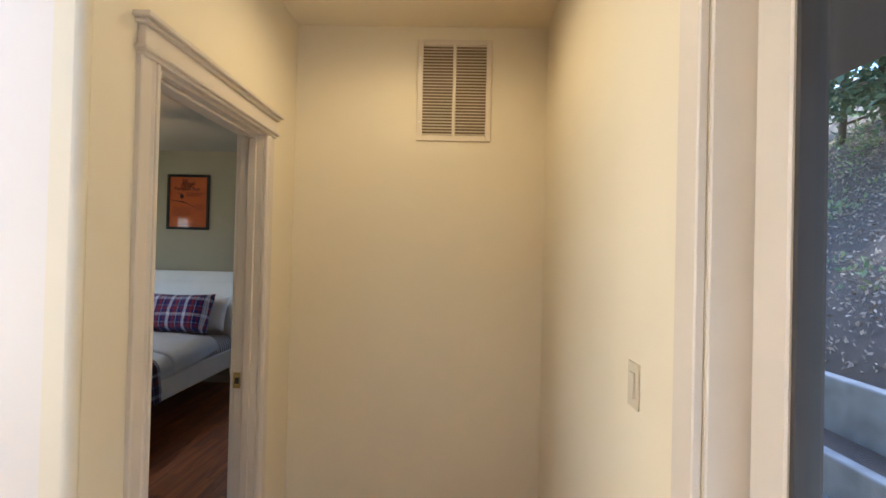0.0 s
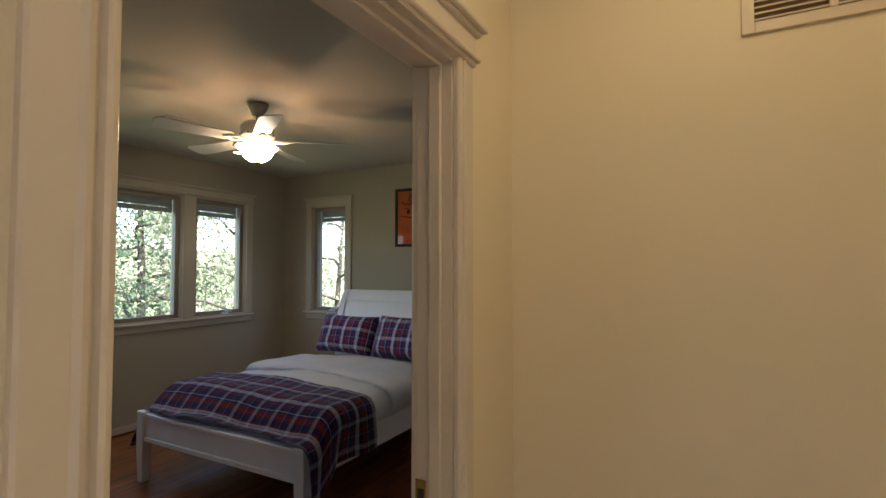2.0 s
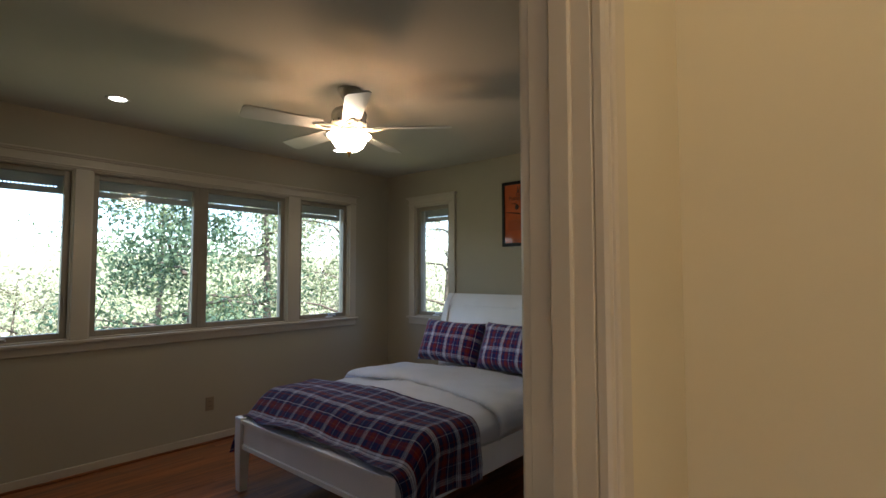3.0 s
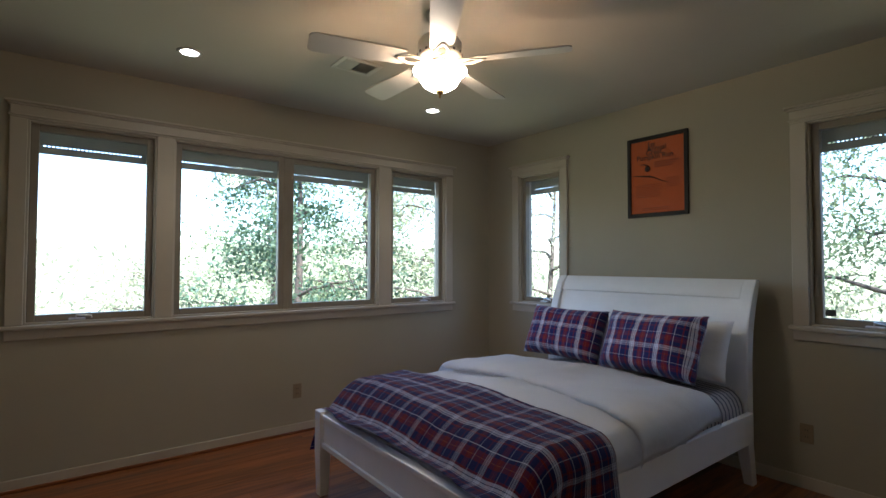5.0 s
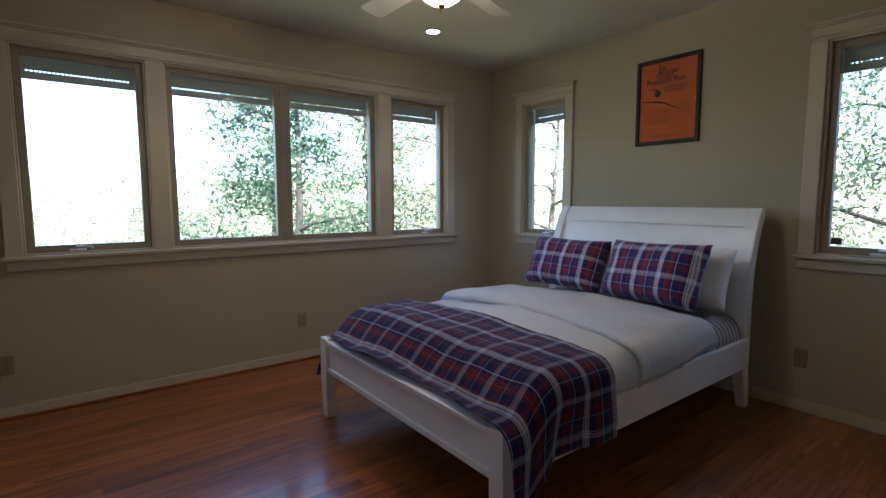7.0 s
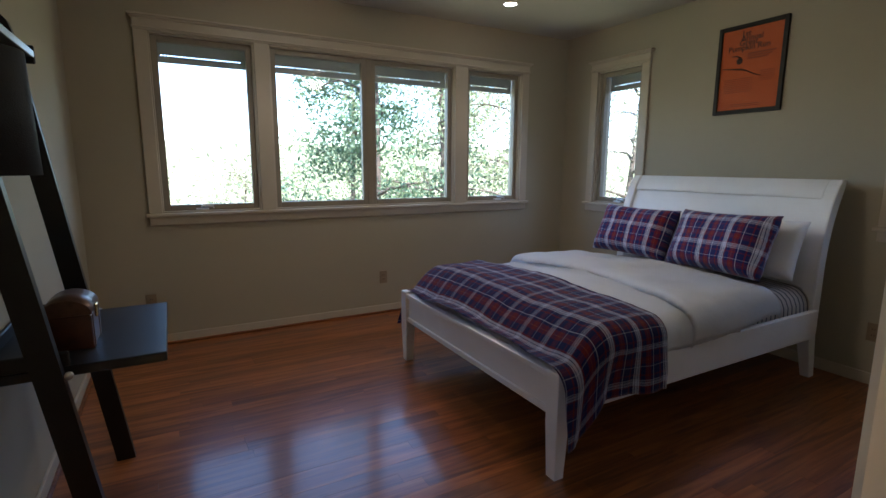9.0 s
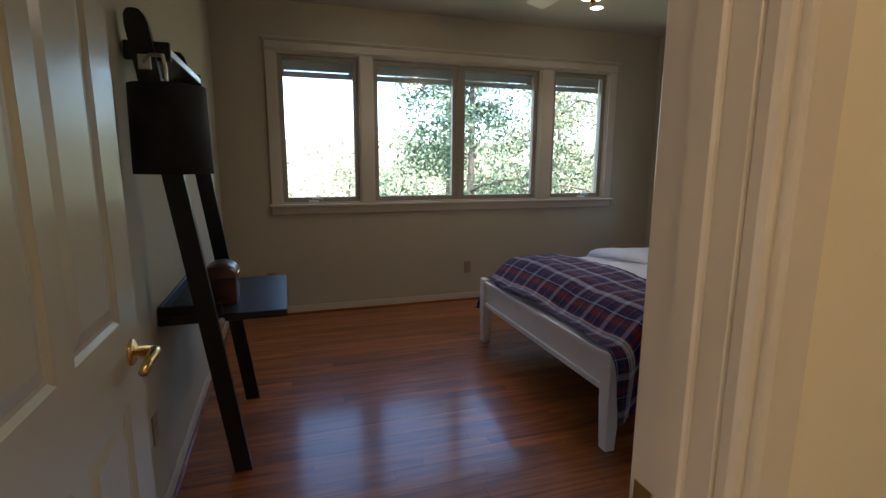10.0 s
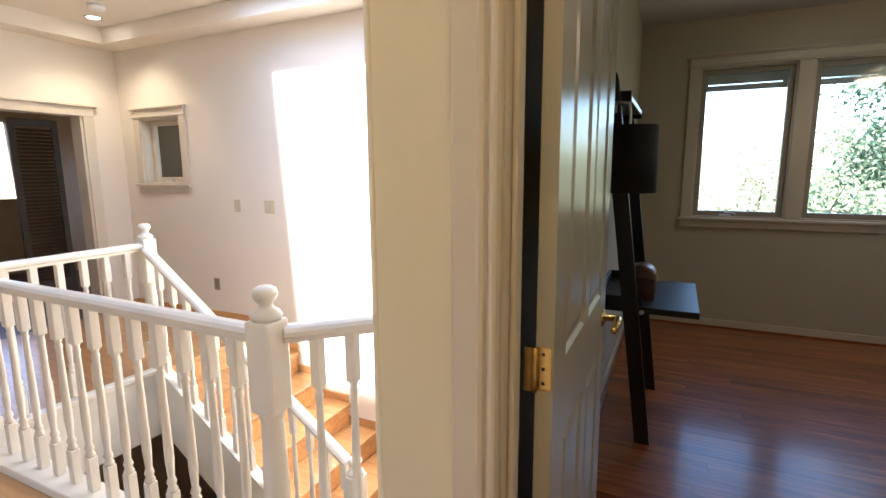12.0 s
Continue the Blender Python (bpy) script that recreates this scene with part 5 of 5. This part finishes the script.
for x0, x1 in ((SX1, SX1 + 0.05),):
    bm = bm_sweep([(-0.025, -0.34), (0.025, -0.34), (0.025, 0.05), (-0.025, 0.05)], (SX1 + 0.025, LAND_Y + 0.02, 0.0), (SX1 + 0.025, LAND_Y + RUN * 6.4, -RISE * 6.4))
    part("stringer", bm, RAIL_WHITE, stairs, "white painted stair string")
    part("string_cap", bm_sweep([(-0.04, 0.05), (0.04, 0.05), (0.04, 0.075), (-0.04, 0.075)], (SX1 + 0.025, LAND_Y + 0.02, 0.0), (SX1 + 0.025, LAND_Y + RUN * 6.4, -RISE * 6.4)), RAIL_WHITE, stairs)
    part("spandrel", bm_boxes([(SX1 + 0.01, SX1 + 0.04, LAND_Y + 0.6 + 0.3 * k, LAND_Y + 0.9 + 0.3 * k, LOW, -RISE * (0.6 + 0.3 * k) / RUN - 0.3) for k in range(5)]), PAINT_STAIR, stairs, "pale wall under the stairs")
for k in range(1, 7):
    y0, z = LAND_Y + RUN * (k - 1), -RISE * k
    part("skirt", bm_boxes([(SX0 + 0.001, SX0 + 0.012, y0 + 0.001, y0 + RUN, z, z + 0.07)]), SUNLIT_OAK, stairs)

HAND = [(-0.022, -0.045), (0.022, -0.045), (0.022, -0.030), (0.036, -0.022), (0.038, -0.008), (0.028, 0.004), (0.012, 0.010), (-0.012, 0.010), (-0.028, 0.004), (-0.038, -0.008), (-0.036, -0.022), (-0.022, -0.030)]


def newel(name, x, y, z0, z1, label):
    """Turned newel post with square blocks and a ball top; z1 is the top of the ball."""
    ob = thing(name, label, "newel post", "newel posts", at=(x, y, 0))
    h = 0.048
    part("lower_block", bm_boxes([(-h, h, -h, h, z0, z0 + 0.22)], 0.004), RAIL_WHITE, ob)
    part("shaft", bm_lathe([(0.040, z0 + 0.22), (0.044, z0 + 0.24), (0.034, z0 + 0.27), (0.042, z0 + 0.36), (0.038, z1 - 0.50), (0.036, z1 - 0.44), (0.044, z1 - 0.42), (0.044, z1 - 0.40)], 20), RAIL_WHITE, ob)
    part("upper_block", bm_boxes([(-h, h, -h, h, z1 - 0.41, z1 - 0.105)], 0.010, 2), RAIL_WHITE, ob)
    part("ball_top", bm_lathe([(0.046, z1 - 0.105), (0.050, z1 - 0.092), (0.044, z1 - 0.080), (0.026, z1 - 0.068), (0.022, z1 - 0.055), (0.034, z1 - 0.040), (0.040, z1 - 0.026), (0.036, z1 - 0.008), (0.022, z1)], 24), RAIL_WHITE, ob)
    return ob


def turned(z0, z1, steps=12):
    """A turned baluster between z0 and z1: square blocks at both ends, slim round waist."""
    h = z1 - z0
    bm = bm_boxes([(-0.019, 0.019, -0.019, 0.019, z0, z0 + 0.16), (-0.019, 0.019, -0.019, 0.019, z1 - 0.17, z1)], 0.003)
    lathe = bm_lathe([(0.018, z0 + 0.16), (0.020, z0 + 0.17), (0.013, z0 + 0.185), (0.019, z0 + 0.20), (0.012, z0 + 0.22), (0.017, z0 + 0.30), (0.012, z1 - 0.22), (0.015, z1 - 0.20), (0.011, z1 - 0.19), (0.017, z1 - 0.17)], steps)
    tmp = bpy.data.meshes.new("tmp")
    lathe.to_mesh(tmp)
    lathe.free()
    bm.from_mesh(tmp)
    bpy.data.meshes.remove(tmp)
    return bm


def guard(name, start, end, spacing, label, foot=0.04, first=0.10, below=0.0):
    """A level or sloping rail with its balusters; start and end are the tops of the rail."""
    ob = thing(name, label, "railing")
    a, c = Vector(start), Vector(end)
    part("handrail", bm_sweep(HAND, a, c), RAIL_WHITE, ob)
    run = (c - a).xy.length
    me = None
    n_b = int((run - first) / spacing) + 1
    for k in range(n_b):
        t = (first + k * spacing) / run
        if t > 0.99:
            break
        p = a.lerp(c, t)
        if me is None:
            b = part("baluster", turned(foot - a.z + (0 if below else 0), -0.042), RAIL_WHITE, ob)
            me = b.data
        else:
            b = new("baluster", me)
            b.parent = ob
        b.location = (p.x, p.y, p.z if below else a.z)
        if below:
            b.location.z = p.z
    return ob


NW1, NW2, NW3 = (-0.785, 1.042), (-1.85, -1.13), (-1.815, 0.60)
newel("newel_post", *NW1, 0.0, 1.065, "white turned newel post with a ball top by the hall")
newel("newel_post", *NW2, 0.0, 1.065, "white turned newel post at the head of the stairs")
newel("newel_post", *NW3, -1.33, -0.215, "white turned newel post at the foot of the flight")
guard("hall_railing", (NW1[0], NW1[1] - 0.045, 0.925), (-0.81, LAND_Y + 0.05, 0.925), 0.135, "white hall railing with turned balusters")
guard("corner_railing", (NW1[0] - 0.035, NW1[1] + 0.035, 0.925), (-1.40, CORNER_Y, 0.925), 0.115, "short white railing from the newel to the wall", foot=0.0)
guard("landing_railing", (NW2[0] + 0.045, NW2[1], 0.925), (-0.84, LAND_Y - 0.03, 0.925), 0.135, "white landing railing with turned balusters")
guard("stair_railing", (NW2[0] + 0.03, NW2[1] + 0.05, 0.90), (NW3[0], NW3[1] - 0.045, 0.90 - RISE / RUN * (NW3[1] - NW2[1] - 0.10)), 0.125, "white sloping stair railing with turned balusters", foot=0.06, below=True)

# dark things seen below and beyond
rug = thing("wall_hanging", "dark floral textile hanging on the wall below", "wall hanging")
FLORAL = material("floral textile", (0.10, 0.09, 0.11), 0.9, scale=11, tint=(0.22, 0.10, 0.07), vary=0.3)
part("cloth", bm_boxes([(SX1 + 0.05, SX1 + 0.06, LAND_Y + 0.1, LAND_Y + 1.0, -1.75, -0.95)], 0.003), FLORAL, rug)
louvre = thing("louvre_door", "dark louvred closet door in the far room", "closet door")
part("stile", bm_boxes([(-3.04, -2.98, -4.35, -4.31, 0.0, 2.0)], 0.003), DARK_WOOD, louvre)
part("stile", bm_boxes([(-2.63, -2.57, -4.35, -4.31, 0.0, 2.0)], 0.003), DARK_WOOD, louvre)
part("top_rail", bm_boxes([(-2.98, -2.63, -4.35, -4.31, 1.92, 2.0)], 0.003), DARK_WOOD, louvre)
part("bottom_rail", bm_boxes([(-2.98, -2.63, -4.35, -4.31, 0.0, 0.18)], 0.003), DARK_WOOD, louvre)
for k in range(42):
    bm = bm_boxes([(-2.98, -2.63, -0.022, 0.022, -0.003, 0.003)])
    bmesh.ops.transform(bm, matrix=Matrix.Translation((0, -4.33, 0.20 + k * 0.041)) @ Matrix.Rotation(radians(-40), 4, "X"), verts=list(bm.verts))
    part("slat", bm, DARK_WOOD, louvre)


# ---- lapped siding of the neighbouring wing, outside the small stair window ----
siding = thing("siding_wall", "blue-grey lapped board wall outside the small window", "house wall")
BOARD = material("blue grey siding paint", (0.20, 0.31, 0.37), 0.7, vary=0.1, scale=3, bump=0.1, bump_scale=40)
part("backing", bm_boxes([(-4.62, -4.58, -5.2, -1.0, -3.4, 3.0)]), BOARD, siding)
for k in range(15):
    bm = bm_boxes([(-0.012, 0.012, -5.2, -1.0, -0.105, 0.105)], 0.003)
    bmesh.ops.transform(bm, matrix=Matrix.Translation((-4.57, 0, 0.1 + 0.19 * k)) @ Matrix.Rotation(radians(-5), 4, "Y"), verts=list(bm.verts))
    part("board", bm, BOARD, siding)


# ---- outdoors ----
def ground_height(x, y):
    """Level ground west and north of the house; a steep wooded bank to the east."""
    west = -3.2 + 0.06 * max(0.0, -x - 25) + 0.5 * noise.noise((x * 0.06, y * 0.06, 0.0))
    if x < 1.25:
        return west
    bank = -0.36 if x < 3.43 else (-0.05 if x < 4.05 else 0.40 + 0.72 * (x - 4.05) * (1 if x < 16 else 16 / x))
    return bank + (0.12 * noise.noise((x * 0.7, y * 0.7, 3.0)) if x > 4.2 else 0.0)


bm = bmesh.new()
xs = [-300, -160, -90, -60, -45, -35, -28, -22, -17, -13, -10, -7, -5, -3, 0, 1.2, 1.3, 2.2, 3.40, 3.46, 3.7, 4.0, 4.1] + [4.1 + 0.45 * k for k in range(1, 26)] + [18, 22, 30, 60, 120, 300]
ys = [-300, -120, -60, -30, -18, -10, -6] + [-4 + 0.5 * k for k in range(36)] + [16, 20, 26, 34, 50, 90, 160, 300]
grid = [[bm.verts.new((x, y, ground_height(x, y))) for y in ys] for x in xs]
for i in range(len(xs) - 1):
    for j in range(len(ys) - 1):
        f = bm.faces.new((grid[i][j], grid[i + 1][j], grid[i + 1][j + 1], grid[i][j + 1]))
        f.smooth = True
        f.material_index = 1 if xs[i] >= 1.2 else 0
g = structure("ground", bm, GRASS, "dry wooded ground rising to a bank", "ground")
g.data.materials.append(LITTER)
wall = thing("retaining_wall", "low weathered concrete retaining wall at the bank's foot", "retaining wall")
part("wall_block", bm_boxes([(4.0, 4.18, -6, 14, -1.2, 0.46)], 0.02, 2), CONCRETE, wall)
kerb = thing("concrete_kerb", "low concrete kerb in front of the bank", "kerb")
part("kerb_block", bm_boxes([(3.40, 3.53, -6, 14, -1.0, 0.02)], 0.02, 2), CONCRETE, kerb)
structure("pavement", bm_boxes([(1.15, 3.40, -6, 14, -0.60, -0.30)]), CONCRETE, "pale concrete path beside the house", "pavement")
structure("roof_eave", bm_boxes([(1.04, 2.6, -4, 9, 2.60, 2.78), (-5.2, -4.75, 0.4, 6.75, 2.72, 2.9), (-5.2, 0.9, 6.3, 6.75, 2.72, 2.9)]), EAVE, "dark stained roof overhang", "roof")
structure("roof", bm_boxes([(WX - 0.17, SKY[0] - 0.05, STY - 0.15, SY - 0.1, 3.05, 3.15), (WX - 0.17, 0.9, SY - 0.1, 6.35, 3.05, 3.15), (SKY[1] + 0.05, 0.9, STY - 0.15, SY - 0.1, 3.05, 3.15), (SKY[0] - 0.05, SKY[1] + 0.05, STY - 0.15, SKY[2] - 0.05, 3.05, 3.15), (SKY[0] - 0.05, SKY[1] + 0.05, SKY[3] + 0.05, SY - 0.1, 3.05, 3.15)]), EAVE, "dark roof over the house", "roof")


def leaf_cloud(rng, clumps, per, spread, size):
    """Leaves as small bent quads gathered in clumps: returns vertices and faces."""
    c = np.repeat(np.array(clumps), per, axis=0)
    n = len(c)
    pos = c + rng.normal(0, 1, (n, 3)) * np.array(spread)
    a = rng.normal(0, 1, (n, 3))
    a /= np.linalg.norm(a, axis=1)[:, None]
    b = np.cross(a, rng.normal(0, 1, (n, 3)))
    b /= np.linalg.norm(b, axis=1)[:, None]
    s = size * rng.uniform(0.6, 1.4, (n, 1))
    v = np.stack([pos - a * s, pos + b * s * 0.45, pos + a * s, pos - b * s * 0.45], axis=1).reshape(-1, 3)
    return v, np.arange(4 * n).reshape(-1, 4)


def leaf_mesh(name, v, f, mat):
    me = bpy.data.meshes.new(name)
    me.vertices.add(len(v))
    me.vertices.foreach_set("co", v.astype(np.float32).ravel())
    me.loops.add(f.size)
    me.loops.foreach_set("vertex_index", f.astype(np.int32).ravel())
    me.polygons.add(len(f))
    me.polygons.foreach_set("loop_start", np.arange(0, f.size, 4, dtype=np.int32))
    me.update()
    me.materials.append(mat)
    return me


def tree(seed, x, y, height, spread, mat, per, size, label, droop=0.15, low=0.25, limbs=9):
    """A tapered, leaning trunk, forking limbs, and leaves in clumps along the limbs."""
    rng = np.random.default_rng(seed)
    z0 = ground_height(x, y) - 0.2
    ob = thing("tree", label, "tree", "trees round the house")
    lean = rng.normal(0, 0.05, 2)
    trunk = [Vector((x + lean[0] * h * 4 + 0.12 * math.sin(5 * h + seed), y + lean[1] * h * 4 + 0.12 * math.cos(4 * h + seed), z0 + height * h)) for h in np.linspace(0, 0.95, 9)]
    r0 = height * 0.014
    part("trunk", bm_tube(trunk, [r0 * (1.15 - h) for h in np.linspace(0, 0.95, 9)], 9), BARK, ob)
    clumps = []
    for k in range(limbs):
        h = low + (0.92 - low) * (k + rng.uniform(0, 0.8)) / limbs
        base = trunk[0].lerp(trunk[-1], h / 0.95)
        ang = 2.4 * k + rng.uniform(-0.5, 0.5)
        reach = float(spread) * (1.05 - 0.75 * (h - low) / (1 - low)) * rng.uniform(0.7, 1.15)
        pts = [base]
        for t in (0.25, 0.5, 0.75, 1.0):
            bend = ang + 0.5 * math.sin(3 * t + k)
            pts.append(base + Vector((float(math.cos(bend) * reach * t), float(math.sin(bend) * reach * t), float(reach * (0.42 * t - droop * 2 * t * t) + rng.uniform(-0.1, 0.1)))))
        part("limb", bm_tube(pts, [r0 * 0.42 * (1.1 - t) for t in (0, 0.25, 0.5, 0.75, 1.0)], 6), BARK, ob)
        for t in (2, 3, 4):
            for _ in range(4):
                side = Vector([float(q) for q in rng.normal(0, 0.22, 3)]) * float(reach * 0.8)
                clumps.append(tuple(pts[t] + side))
                if _ < 2:
                    tw = part("twig", bm_tube([pts[t], (pts[t] + pts[t] + side) / 2 + Vector((0, 0, 0.05)), pts[t] + side], [r0 * 0.12, r0 * 0.08, r0 * 0.03], 5), BARK, ob)
    v, f = leaf_cloud(rng, clumps, per, (spread * 0.11, spread * 0.11, spread * 0.09), size)
    crown = new("crown", leaf_mesh("crown", v, f, mat))
    crown.parent = ob
    return ob


tree(11, -13.0, 7.0, 9.5, 2.6, LEAF_C, 85, 0.066, "green leafy tree west of the bedroom windows", low=0.2, limbs=11)
tree(12, -15.0, 10.2, 10.5, 3.2, LEAF_A, 80, 0.068, "tall green tree behind the oak", low=0.2, limbs=11)
tree(13, -10.5, 10.6, 7.5, 2.7, LEAF_SUN_PALED, 40, 0.055, "sparse oak with dark crooked limbs", droop=0.05, low=0.35, limbs=10)
tree(14, -17.0, 4.6, 4.9, 2.6, LEAF_SUN_PALED, 34, 0.065, "pale sunlit tree beyond the windows", low=0.08, limbs=11)
tree(15, -18.0, -1.0, 4.4, 2.6, LEAF_SUN_PALED, 34, 0.065, "pale sunlit tree beyond the windows", low=0.08, limbs=11)
tree(16, -12.5, 16.5, 9.5, 3.2, LEAF_SUN_PALED, 40, 0.06, "yellow-green tree north of the bedroom", low=0.2, limbs=10)
tree(17, -2.6, 14.0, 9.5, 3.0, LEAF_A, 105, 0.048, "leafy green tree north of the bedroom", low=0.15, limbs=12)
tree(18, 2.0, 16.5, 11.0, 3.4, LEAF_SUN_PALED, 90, 0.05, "tall yellow-green tree north of the bedroom", low=0.15, limbs=11)
tree(19, 9.4, 12.2, 5.6, 3.4, LEAF_C, 80, 0.09, "blue-green tree placed to shade the bank", low=0.1, limbs=13)
# added upslope, out of view, to keep sun off the bank
tree(21, 12.0, 8.5, 7.5, 3.8, LEAF_C, 70, 0.10, "dark green tree added upslope to shade the bank", low=0.15, limbs=12)
tree(22, 8.2, 9.6, 4.6, 2.4, LEAF_A, 80, 0.07, "leafy green shrub tree on the bank", low=0.35, limbs=11)
tree(25, 7.4, 8.0, 4.2, 2.0, LEAF_C, 90, 0.07, "dark leafy shrub tree on the shaded bank", low=0.3, limbs=12)
# another unseen tree, added to cast shade on the bank
tree(20, 10.5, 4.5, 7.0, 3.6, LEAF_C, 70, 0.10, "blue-green tree placed to shade the bank", low=0.2, limbs=10)

tree(23, -22.0, 9.5, 10.0, 3.8, LEAF_A, 60, 0.075, "pale sunlit tree behind the green ones", low=0.1, limbs=13)
tree(24, -21.0, 14.5, 10.0, 3.8, LEAF_SUN_PALED, 60, 0.075, "pale sunlit tree behind the green ones", low=0.1, limbs=13)
tree(25, -7.5, 19.0, 10.0, 3.8, LEAF_SUN_PALED, 60, 0.075, "pale sunlit tree north of the bedroom", low=0.1, limbs=13)

# far woods, fallen leaves and bank undergrowth: nobody could count them
rng = np.random.default_rng(5)
clumps = []
for k in range(900):
    a = rng.uniform(radians(75), radians(255))
    d = rng.uniform(34, 58)
    clumps.append((d * math.cos(a), d * math.sin(a) + 3, rng.uniform(-3.5, -0.5 + 2.5 * rng.random())))
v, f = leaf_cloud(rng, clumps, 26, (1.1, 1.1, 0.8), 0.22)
woods = new("far_woods", leaf_mesh("far_woods", v, f, LEAF_SUN_PALED))
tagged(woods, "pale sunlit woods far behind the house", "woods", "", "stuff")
pts = np.column_stack([rng.uniform(4.2, 13.5, 34000), rng.uniform(-2, 13.5, 34000)])
v, f = leaf_cloud(rng, [(x, y, ground_height(x, y) + 0.03) for x, y in pts], 1, (0.02, 0.02, 0.015), 0.032)
tagged(new("fallen_leaves", leaf_mesh("fallen_leaves", v, f, DEAD_LEAF)), "brown fallen leaves covering the bank", "leaves", "", "stuff")
pts = np.column_stack([rng.uniform(5.0, 13.0, 260), rng.uniform(0, 13.0, 260)])
v, f = leaf_cloud(rng, [(x, y, ground_height(x, y) + 0.1) for x, y in pts], 22, (0.16, 0.16, 0.09), 0.05)
tagged(new("undergrowth", leaf_mesh("undergrowth", v, f, LEAF_A)), "low green undergrowth on the bank", "undergrowth", "", "stuff")


# ---- strips of the bedroom floor, each a piece of its own ----
plank_mesh = bpy.data.meshes.new("plank")
bm = bm_boxes([(0, 1, 0, 1, -0.012, 0)])
bm.to_mesh(plank_mesh)
bm.free()
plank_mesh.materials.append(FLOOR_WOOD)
rng = random.Random(7)
floor_ob = bpy.data.objects["floor_bedroom"]
PLANK_W = 0.072
rows_n = int((HX1 - WX) / PLANK_W) + 1
for r in range(rows_n):
    x0 = WX + r * PLANK_W
    x1 = min(x0 + PLANK_W, HX1)
    y = SY - rng.uniform(0.0, 0.9)
    while y < NY:
        length = rng.uniform(0.55, 1.55)
        ya, yb = max(y, SY), min(y + length, NY)
        y += length
        if yb - ya < 0.02:
            continue
        ob = new("plank", plank_mesh)
        ob.parent = floor_ob
        ob.location, ob.scale = (x0, ya, -rng.uniform(0, 0.0006)), (x1 - x0 - 0.0007, yb - ya - 0.0008, 1)
for k in range(2):
    ob = new("threshold_plank", plank_mesh)
    ob.parent = floor_ob
    ob.location, ob.scale = (HX1 + 0.0555 * k, DOOR_Y0, 0), (0.055, DOOR_Y1 - DOOR_Y0, 1)
